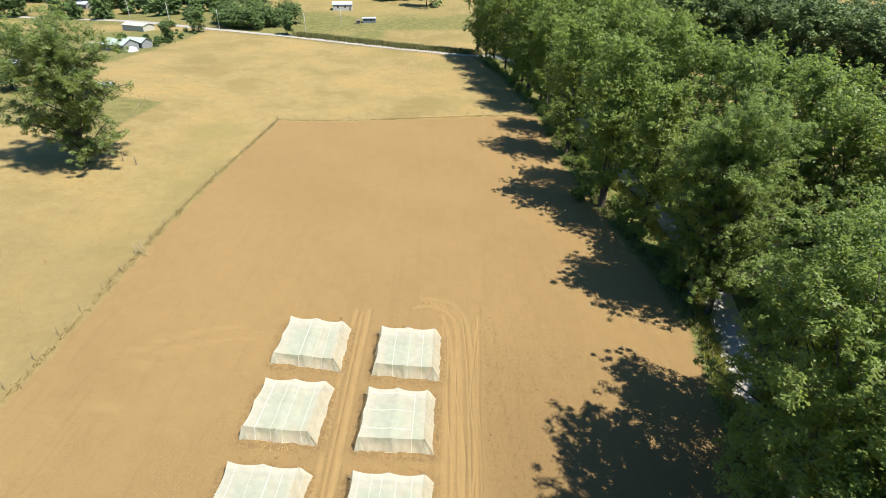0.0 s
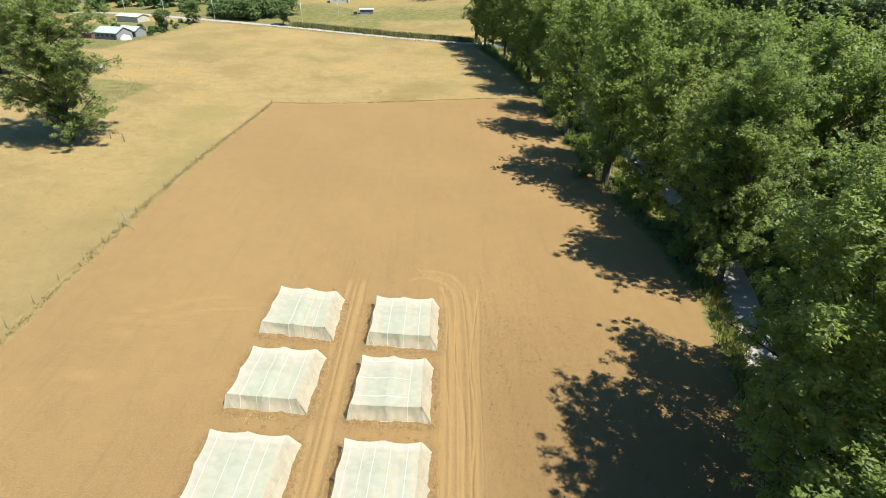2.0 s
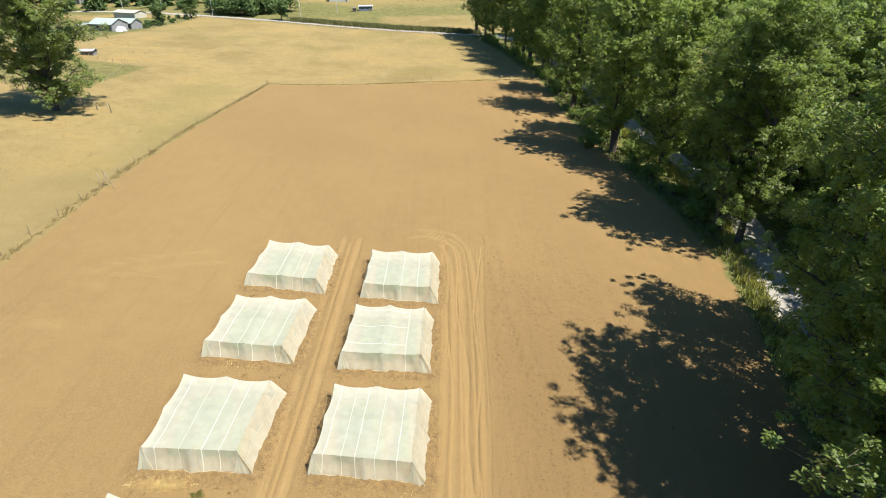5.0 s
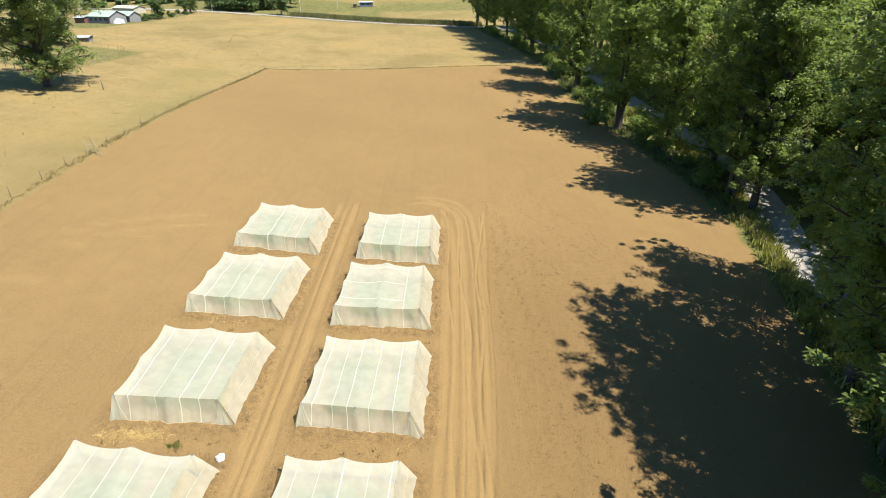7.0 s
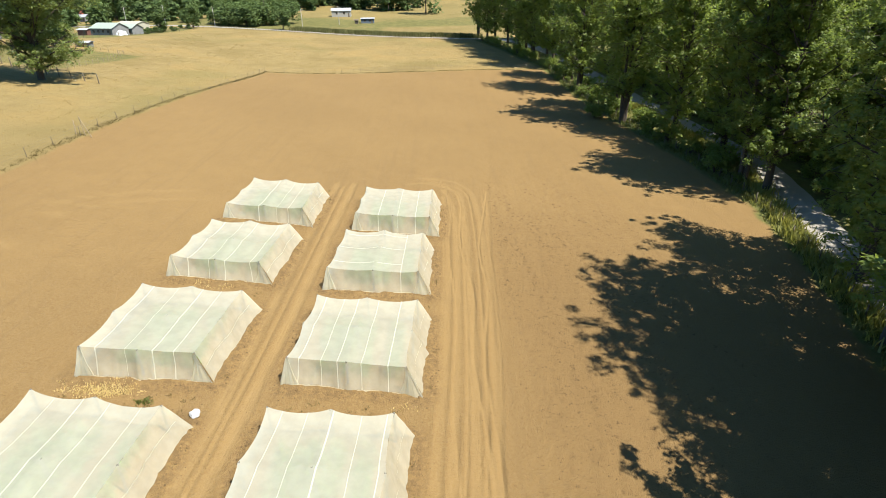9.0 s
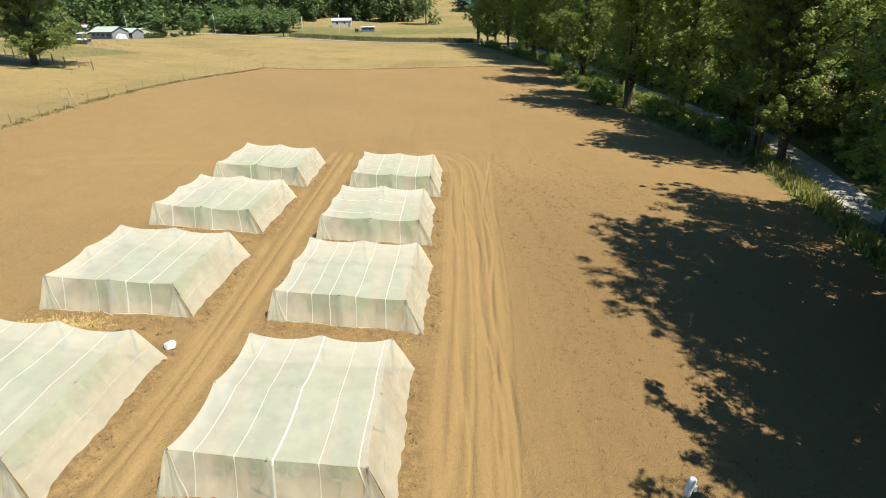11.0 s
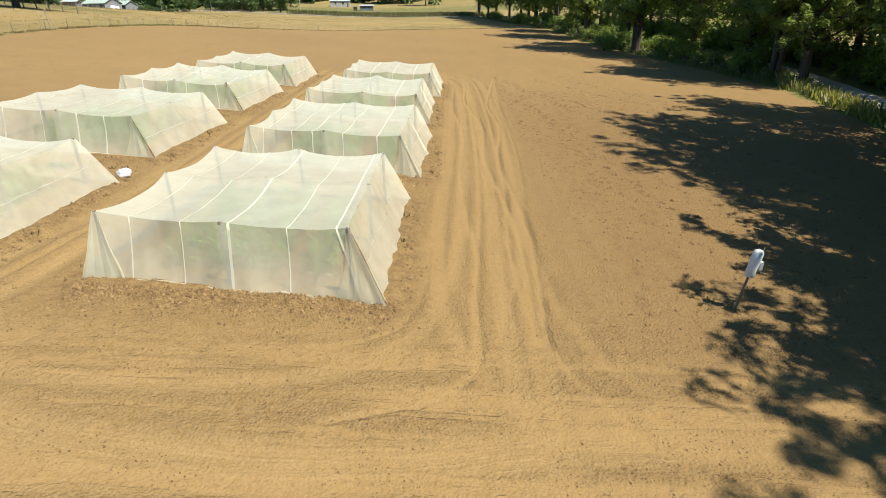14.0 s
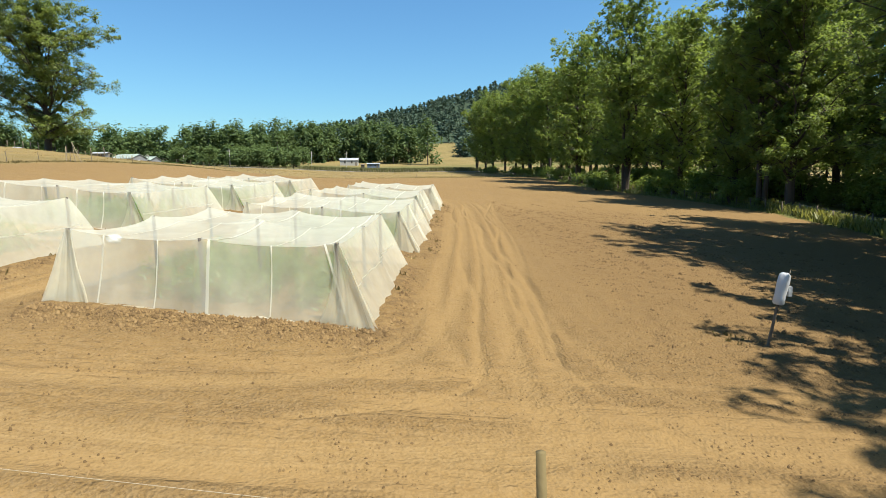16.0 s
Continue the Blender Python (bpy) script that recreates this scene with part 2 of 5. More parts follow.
    # soil darker towards the trees
    tree_side = g.math("MULTIPLY", g.smooth(g.math("ADD", x, edge), -1.0, 9.0), g.smooth(g.math("ADD", y, g.math("MULTIPLY", edge, 4.0)), 62.0, 30.0))
    soil = g.mix(g.math("MULTIPLY", tree_side, 0.55), soil, (0.134, 0.083, 0.035))
    # bands swept smooth by wheels across the headland
    mb = g.n.new("ShaderNodeMapping")
    mb.inputs[3].default_value, mb.inputs[2].default_value = (0.1, 1.5, 1), (0, 0, 0.06)
    g.l.new(pos, mb.inputs[0])
    headland = g.smooth(g.math("ADD", y, edge), 13.6, 11.6)
    bands = g.math("MULTIPLY", g.smooth(g.noise(1.0, 4, 0.55, vector=mb.outputs[0]), 0.46, 0.6), headland)
    soil = g.mix(g.math("MULTIPLY", bands, 0.3), soil, (0.245, 0.158, 0.0635))
    soil = g.mix(g.math("MULTIPLY", g.math("MULTIPLY", g.smooth(g.noise(1.0, 4, 0.55, vector=mb.outputs[0]), 0.46, 0.36), headland), 0.08), soil, (0.135, 0.085, 0.036))
    # dry grass
    n1, n2, n3 = g.noise(0.03, 4, vector=pos), g.noise(0.4, 8, 0.75, vector=pos), g.noise(3.2, 7, 0.8, vector=pos)
    dry = g.mix(g.smooth(n2, 0.22, 0.82), (0.196, 0.142, 0.0571), (0.258, 0.196, 0.084))
    dry = g.mix(g.math("MULTIPLY", g.smooth(n3, 0.46, 0.64), 0.55), dry, (0.128, 0.088, 0.037))
    patch = g.noise(0.055, 5, 0.6, vector=pos)
    dry = g.mix(g.math("MULTIPLY", g.smooth(patch, 0.5, 0.64), 0.5), dry, (0.262, 0.178, 0.066))
    dry = g.mix(g.math("MULTIPLY", g.smooth(patch, 0.49, 0.36), 0.65), dry, (0.16, 0.118, 0.044))
    dry = g.mix(g.math("MULTIPLY", g.smooth(n1, 0.52, 0.66), 0.55), dry, (0.15, 0.126, 0.045))
    dry = g.mix(g.math("MULTIPLY", g.smooth(g.noise(1.1, 6, 0.78, vector=pos), 0.5, 0.66), 0.5), dry, (0.15, 0.104, 0.042))
    # grazed, duller ground along the near side of the fence
    near_side = g.math("MULTIPLY", g.smooth(g.math("ADD", y, g.math("MULTIPLY", edge, 9.0)), 92.0, 58.0), 0.5)
    dry = g.mix(near_side, dry, (0.165, 0.122, 0.05))
    # green growth: past the road, and the verge under the trees
    green = g.mix(g.smooth(n2, 0.35, 0.65), (0.049, 0.0653, 0.019), (0.12, 0.12, 0.0381))
    meadow = g.math("ADD", g.math("MULTIPLY", x, 0.32), y)
    meadow = g.smooth(g.math("ADD", meadow, g.math("MULTIPLY", edge, 3.0)), 228.0, 236.0)
    meadow = g.math("MULTIPLY", g.math("MULTIPLY", meadow, 0.72), g.smooth(g.math("ADD", n1, g.math("MULTIPLY", n2, 0.3)), 0.86, 0.66))
    stubble = g.math("MULTIPLY", g.smooth(g.math("ADD", x, g.math("MULTIPLY", edge, 3.0)), -31.0, -24.0), g.smooth(g.math("ADD", y, g.math("MULTIPLY", edge, 4.0)), 286.0, 276.0))
    stubble = g.math("MAXIMUM", stubble, g.math("MULTIPLY", g.smooth(y, 318.0, 332.0), 0.8))
    meadow = g.math("MULTIPLY", meadow, g.math("SUBTRACT", 1.0, g.math("MULTIPLY", stubble, 0.85)))
    verge = g.math("MULTIPLY", g.smooth(off, 5.2, 4.2), g.smooth(off, -44.0, -36.0))
    verge = g.math("MULTIPLY", verge, g.math("MULTIPLY", g.smooth(n2, 0.3, 0.55), g.smooth(g.math("ADD", y, g.math("MULTIPLY", edge, 4.0)), 234.0, 222.0)))
    yard = g.math("MULTIPLY", g.smooth(g.math("ADD", x, g.math("MULTIPLY", edge, 1.5)), -107.0, -110.0), g.math("MULTIPLY", g.smooth(y, 176.0, 186.0), g.smooth(y, 268.0, 258.0)))
    yard = g.math("MULTIPLY", yard, g.smooth(n2, 0.3, 0.6))
    plot = g.math("MULTIPLY", g.smooth(g.math("ADD", x, g.math("MULTIPLY", edge, 1.0)), -71.0, -73.0), g.smooth(g.math("ADD", g.math("ADD", y, g.math("MULTIPLY", x, 0.15)), edge), 95.5, 97.5))
    plot = g.math("MULTIPLY", g.math("MULTIPLY", plot, g.smooth(y, 141.0, 139.0)), g.math("MULTIPLY", g.smooth(x, -118.0, -112.0), 0.6))
    land = g.mix(g.math("MAXIMUM", g.math("MAXIMUM", meadow, verge), g.math("MAXIMUM", yard, plot)), dry, green)
    # needle litter and undergrowth of the forest on the hill
    forest = g.smooth(g.math("ADD", y, g.math("MULTIPLY", edge, 8.0)), 425.0, 445.0)
    field = g.math("MULTIPLY", g.math("MULTIPLY", g.smooth(x, -48.0, -42.0), g.smooth(x, 18.0, 12.0)), g.smooth(y, 570.0, 555.0))
    land = g.mix(g.math("MULTIPLY", forest, g.math("SUBTRACT", 1.0, field)), land, (0.04, 0.058, 0.034))
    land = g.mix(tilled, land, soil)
    lumps = g.noise(1.6, 8, 0.72, vector=askew)
    h = g.math("ADD", g.math("MULTIPLY", fine, 0.3), g.math("MULTIPLY", crumbs, 0.4))
    h = g.math("ADD", h, g.math("MULTIPLY", lumps, 1.2))
    h = g.math("ADD", h, g.math("MULTIPLY", g.noise(20.0, 4, 0.7, vector=askew), 0.26))
    h = g.math("MULTIPLY", h, g.math("SUBTRACT", 1.0, g.math("MAXIMUM", g.math("MULTIPLY", wear, 0.6), g.math("MULTIPLY", bands, 0.55))))
    h = g.math("SUBTRACT", h, g.math("MULTIPLY", bar, 0.25))
    h = g.math("ADD", h, g.math("MULTIPLY", g.math("MULTIPLY", drawn, streak), 0.45))
    h = g.math("SUBTRACT", h, g.math("MULTIPLY", pits, 0.28))
    normal = g.bump(h, 0.9, 0.095)
    return g.done(land, 0.95, normal, spec=0.1)


def leaf_mat(name, dark, lite, through=0.22, rough=0.46, gloss=0.5):
    g = Nodes(name)
    v = g.island()
    n = g.noise(0.25, 3)
    c = g.mix(v, dark, lite)
    c = g.mix(g.math("MULTIPLY", g.random(), 0.25), c, (lite[0] * 1.15, lite[1] * 1.02, lite[2] * 0.7))
    c = g.mix(g.math("MULTIPLY", g.smooth(n, 0.4, 0.7), 0.3), c, tuple(k * 1.25 for k in lite))
    g.put(g.bsdf.inputs["Base Color"], c)
    g.bsdf.inputs["Roughness"].default_value = rough
    g.bsdf.inputs["Specular IOR Level"].default_value = gloss
    tr = g.n.new("ShaderNodeBsdfTranslucent")
    g.l.new(g.mix(0.5, c, (lite[0] * 1.6, lite[1] * 1.6, lite[2] * 0.85)), tr.inputs[0])
    mx = g.n.new("ShaderNodeMixShader")
    mx.inputs[0].default_value = through
    g.l.new(g.bsdf.outputs[0], mx.inputs[1]), g.l.new(tr.outputs[0], mx.inputs[2])
    g.l.new(mx.outputs[0], g.out.inputs[0])
    return g.mat


def net_mat(name, cover, tint, through=0.42):
    g = Nodes(name)
    weave = g.noise(1.2, 4, 0.6)
    c = g.mix(weave, tuple(k * 0.9 for k in tint), tint)
    g.put(g.bsdf.inputs["Base Color"], c)
    g.bsdf.inputs["Roughness"].default_value = 0.75
    g.bsdf.inputs["Specular IOR Level"].default_value = 0.2
    tl, tp = g.n.new("ShaderNodeBsdfTranslucent"), g.n.new("ShaderNodeBsdfTransparent")
    g.l.new(c, tl.inputs[0])
    a, b = g.n.new("ShaderNodeMixShader"), g.n.new("ShaderNodeMixShader")
    a.inputs[0].default_value = through
    g.l.new(g.bsdf.outputs[0], a.inputs[1]), g.l.new(tl.outputs[0], a.inputs[2])
    g.put(b.inputs[0], g.math("ADD", g.math("MULTIPLY", g.smooth(weave, 0.3, 0.7), 0.05), cover - 0.025))
    g.l.new(tp.outputs[0], b.inputs[1]), g.l.new(a.outputs[0], b.inputs[2])
    g.l.new(b.outputs[0], g.out.inputs[0])
    return g.mat


M_LAND = soil_land()
M_LEAF = leaf_mat("poplar_leaves", (0.105, 0.145, 0.037), (0.185, 0.238, 0.059), 0.56, 0.5, 0.32)
M_LEAF_OAK = leaf_mat("broad_leaves", (0.088, 0.12, 0.034), (0.18, 0.225, 0.06), 0.5)
M_BANK = leaf_mat("bank_grass", (0.08, 0.064, 0.028), (0.17, 0.132, 0.058), 0.25, 0.7, 0.2)
M_LEAF_BUSH = leaf_mat("bush_leaves", (0.042, 0.07, 0.026), (0.105, 0.15, 0.052), 0.3, 0.7, 0.15)
M_LEAF_WOOD = leaf_mat("wood_leaves", (0.045, 0.072, 0.025), (0.115, 0.155, 0.053), 0.25, 0.65, 0.25)
# pine colour turned lighter and bluer, distance haze put into it
M_LEAF_PINE = leaf_mat("hazed_pine_needles", (0.045, 0.074, 0.054), (0.082, 0.12, 0.086), 0.2, 0.8, 0.1)
M_CROP = leaf_mat("crop_leaves", (0.09, 0.155, 0.042), (0.25, 0.365, 0.1), 0.5)
M_STRAW = leaf_mat("straw_blades", (0.4, 0.3, 0.13), (0.62, 0.5, 0.25), 0.3)
M_TUFT = leaf_mat("coarse_tufts", (0.15, 0.11, 0.045), (0.27, 0.2, 0.085), 0.3, 0.7, 0.2)
M_BRAMBLE = leaf_mat("bramble_leaves", (0.06, 0.066, 0.026), (0.15, 0.15, 0.062), 0.25, 0.7, 0.2)
M_RANK = leaf_mat("rank_blades", (0.11, 0.125, 0.03), (0.26, 0.255, 0.075), 0.4)
M_GRASS = leaf_mat("green_blades", (0.049, 0.0653, 0.0136), (0.13, 0.147, 0.0381), 0.3)
M_BARK = plain("bark", (0.0762, 0.0598, 0.0462), 0.95, 5.0, 0.4, 0.6)
M_WOOD = plain("weathered_wood", (0.142, 0.114, 0.0816), 0.9, 12.0, 0.35, 0.4)
M_POST = plain("grey_post", (0.0928, 0.0789, 0.0626), 0.9, 12.0, 0.35, 0.4)
M_WOOD_PALE = plain("pale_wood", (0.25, 0.196, 0.125), 0.9, 14.0, 0.3, 0.4)
M_WIRE = plain("fence_wire", (0.136, 0.13, 0.125), 0.5, 30.0, 0.2, 0.1, 0.8)
M_STAKE = plain("round_stake_wood", (0.15, 0.115, 0.05), 0.9, 14.0, 0.3, 0.4)
M_WIRE_PALE = plain("pale_wire", (0.36, 0.31, 0.22), 0.7, 30.0, 0.2, 0.1, 0.0)
# same net twice; the tints carry the light: sides lifted, top lowered
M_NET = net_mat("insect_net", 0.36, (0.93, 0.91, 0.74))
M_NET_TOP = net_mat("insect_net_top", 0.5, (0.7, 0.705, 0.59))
M_SEAM = net_mat("net_seam", 0.86, (0.688, 0.672, 0.56))
M_PLEAT = net_mat("gathered_net", 0.5, (0.93, 0.9, 0.74), 0.75)
_g = Nodes("soil_clod")
M_CLOD = _g.done(_g.mix(_g.island(), (0.08, 0.05, 0.023), (0.21, 0.138, 0.062)), 0.95, spec=0.1)
# darker clod colour that stands for the shadow in footprints
_g = Nodes("shade_clod")
M_CLOD_SHADE = _g.done(_g.mix(_g.island(), (0.09, 0.057, 0.026), (0.165, 0.104, 0.046)), 0.95, spec=0.1)
M_GRAVEL = plain("gravel_road", (0.25, 0.229, 0.196), 0.95, 4.0, 0.22, 0.5)

# ---- the ground: one sheet to the horizon ----


def graded(lo, hi, step, reach_lo, reach_hi, grow=1.09, most=14.0):
    mid = list(np.arange(lo, hi + step / 2, step))
    up, s = [mid[-1]], step
    while up[-1] < reach_hi:
        s = min(s * grow, most if up[-1] < 420 else 60.0)
        up.append(up[-1] + s)
    down, s = [mid[0]], step
    while down[-1] > reach_lo:
        s = min(s * grow, most if down[-1] > -420 else 60.0)
        down.append(down[-1] - s)
    return np.array(down[:0:-1] + mid + up[1:])


def poly_dist(X, Y, path):
    """Distance from a path, signed distance aside, and the way gone along it."""
    d, along, aside, run = np.full(X.shape, 1e9), np.zeros(X.shape), np.zeros(X.shape), 0.0
    for (ax, ay), (bx, by) in zip(path, path[1:]):
        vx, vy = bx - ax, by - ay
        ln = math.hypot(vx, vy)
        t = np.clip(((X - ax) * vx + (Y - ay) * vy) / (ln * ln), 0, 1)
        e = np.hypot(X - ax - t * vx, Y - ay - t * vy)
        side = ((X - ax) * vy - (Y - ay) * vx) / ln
        near = e < d
        d, along, aside = np.where(near, e, d), np.where(near, run + t * ln, along), np.where(near, side, aside)
        run += ln
    return d, aside, along


def bend(points, n=10):
    """A smooth path through a few points."""
    p = [points[0]] + list(points) + [points[-1]]
    out = []
    for i in range(1, len(p) - 2):
        a, b, c, d = (np.array(q, float) for q in p[i - 1:i + 3])
        for k in range(n):
            t = k / n
            out.append(tuple(0.5 * (2 * b + (c - a) * t + (2 * a - 5 * b + 4 * c - d) * t * t + (3 * b - a - 3 * c + d) * t ** 3)))
    return out + [tuple(points[-1])]


# wheel tracks: path, half width, depth, wear
TRACKS = [
    (bend([(-3.5, 58.2), (-1.5, 58.8), (0.9, 57.6), (2.2, 54), (2.3, 40), (2.0, 25), (1.6, 15), (1.7, 10.5), (3.0, 7.0)]), 0.22, 0.016, 0.8),
    (bend([(-2.5, 60.4), (-0.5, 60.4), (2.2, 59.0), (3.6, 54), (3.7, 40), (3.2, 25), (2.4, 16), (2.2, 11), (2.5, 8)]), 0.22, 0.016, 0.7),
    (bend([(0.2, 57), (1.3, 52), (1.4, 38), (0.9, 24), (0.3, 16), (-1.2, 12.4), (-5, 11.2), (-10, 11.4)]), 0.2, 0.016, 0.7),
    (bend([(0.4, 55), (0.7, 45), (0.5, 30), (0.0, 20), (0.2, 14), (2.0, 10.8), (7, 9.6), (14, 9.4)]), 0.2, 0.03, 0.6),
    (bend([(5.0, 57), (4.6, 50), (3.4, 30), (2.9, 20), (3.1, 14.5), (4.4, 11.5), (8, 10.6), (14, 10.4)]), 0.16, 0.03, 0.5),
    (bend([(-9.2, 57), (-9.4, 45), (-9.5, 30), (-9.9, 18), (-10.4, 13.5), (-12.6, 11.5), (-20, 10.6)]), 0.25, 0.05, 0.8),
    (bend([(-10.9, 57), (-11.0, 45), (-11.0, 30), (-11.0, 20), (-11.8, 14.5), (-14, 12.7), (-22, 12)]), 0.25, 0.05, 0.7),
    (bend([(-10.2, 13), (-9.6, 11.2), (-7, 9.8), (-2, 9.4), (4, 10.2), (10, 10.0), (18, 9.6)]), 0.42, 0.03, 0.9),
    (bend([(-22, 8.6), (-12, 8.4), (-4, 7.6), (3, 8.3), (9, 8.0), (18, 8.2)]), 0.42, 0.028, 1.0),
    (bend([(-22, 7.0), (-12, 6.7), (-4, 6.2), (3, 6.4), (9, 6.6), (18, 6.6)]), 0.3, 0.03, 0.9),
    (bend([(-0.5, 58.4), (1.9, 55), (1.95, 40), (1.6, 25), (0.9, 15), (0.6, 11.8), (-2, 10.4)]), 0.09, 0.03, 0.8),
    (bend([(-1.5, 60.2), (2.2, 57.4), (3.0, 53), (3.05, 40), (2.6, 25), (2.1, 17), (2.6, 12.5), (4.5, 9.2)]), 0.09, 0.03, 0.8),
    (bend([(0.3, 54), (0.35, 40), (0.1, 28), (-0.3, 19), (-0.7, 14.2), (-2.5, 12.6), (-7, 12.0)]), 0.08, 0.02, 0.5),
    (bend([(4.4, 56), (4.2, 48), (4.1, 38), (3.6, 27), (2.7, 19), (1.3, 13)]), 0.07, 0.025, 0.6),
    (bend([(-22, 9.6), (-14, 9.5), (-6, 8.8), (2, 9.2), (8, 9.2), (18, 8.9)]), 0.12, 0.012, 0.6),
    (bend([(-22, 7.7), (-14, 7.6), (-6, 7.0), (2, 7.4), (8, 7.3), (18, 7.4)]), 0.12, 0.014, 0.6),
    (bend([(-10.1, 56), (-10.2, 40), (-10.3, 26), (-10.7, 16), (-12, 12.6), (-18, 11.3)]), 0.1, 0.03, 0.7),
    (bend([(-2.2, 60.0), (1.0, 57.9), (2.0, 53), (1.75, 44), (2.45, 36), (2.1, 28), (2.55, 20), (2.2, 13)]), 0.08, 0.045, 1.0),
    (bend([(4.9, 56.6), (4.1, 50), (3.3, 43), (3.5, 36), (2.75, 28), (2.95, 20), (2.4, 13)]), 0.08, 0.045, 1.0),
    (bend([(0.6, 57), (1.0, 50), (0.75, 42), (1.2, 33), (0.8, 25), (1.1, 17)]), 0.07, 0.035, 0.9),
    (bend([(-24, 52), (-28, 50.5), (-33, 47), (-35, 42), (-33, 37)]), 0.25, 0.03, 0.45),
    (bend([(-22, 50), (-27, 48.6), (-31, 45.5), (-32.8, 41), (-31, 36)]), 0.25, 0.03, 0.45),
]
TENT_TOPS = [  # corners of each net's top: front left, front right, back left, back right
    ((-8.43, 15.2, 2.31), (-2.15, 14.7, 1.98), (-7.97, 21.7, 2.43), (-2.0, 21.55, 2.14)),
    ((-8.09, 25.5, 2.4), (-1.65, 25.1, 1.98), (-7.73, 31.75, 2.65), (-1.34, 31.65, 2.26)),
    ((-7.84, 35.4, 2.72), (-1.45, 35.5, 2.25), (-7.56, 42.0, 2.82), (-1.3, 41.8, 2.52)),
    ((-7.34, 45.6, 2.85), (-0.85, 45.3, 2.5), (-7.19, 52.0, 3.07), (-0.72, 52.0, 2.71)),
    ((-19.4, 14.7, 2.95), (-12.95, 14.6, 2.58), (-19.03, 22.1, 3.25), (-12.63, 21.4, 2.82)),
    ((-18.6, 25.1, 3.5), (-12.77, 25.3, 2.88), (-18.79, 32.0, 3.44), (-12.4, 31.7, 3.02)),
    ((-18.8, 35.9, 3.53), (-12.6, 35.7, 3.03), (-18.34, 42.3, 3.7), (-12.2, 42.4, 3.18)),
    ((-18.7, 46.4, 3.58), (-11.95, 45.8, 3.22), (-18.3, 52.9, 3.83), (-11.9, 52.45, 3.38))]
TENTS = [((a[0] + c[0]) / 2, (b[0] + d[0]) / 2, (a[1] + b[1]) / 2, (c[1] + d[1]) / 2) for a, b, c, d in TENT_TOPS]


STEPS = [bend(p, n) for p, n in (([(5.2, 60), (5.6, 50), (5.0, 40), (5.4, 31), (6.2, 22), (5.2, 15)], 14), ([(4.6, 44.5), (9, 44), (13, 44.6), (17, 43.2)], 8),
                                ([(12.5, 62), (9.5, 50), (8.2, 40), (8.9, 29), (7.6, 21)], 15), ([(4.4, 33), (7, 31), (9.5, 27), (11, 22)], 9), ([(6.8, 56), (6.6, 46), (7.2, 36), (6.6, 25)], 17))]


RELIEF = {}


def top_of(x, y):
    """Height of the finished sheet, ruts and rims included."""
    xs, ys, z = RELIEF["xs"], RELIEF["ys"], RELIEF["z"]
    i, j = np.clip(np.searchsorted(xs, x) - 1, 0, len(xs) - 2), np.clip(np.searchsorted(ys, y) - 1, 0, len(ys) - 2)
    a, b = (x - xs[i]) / (xs[i + 1] - xs[i]), (y - ys[j]) / (ys[j + 1] - ys[j])
    return (z[j, i] * (1 - a) + z[j, i + 1] * a) * (1 - b) + (z[j + 1, i] * (1 - a) + z[j + 1, i + 1] * a) * b


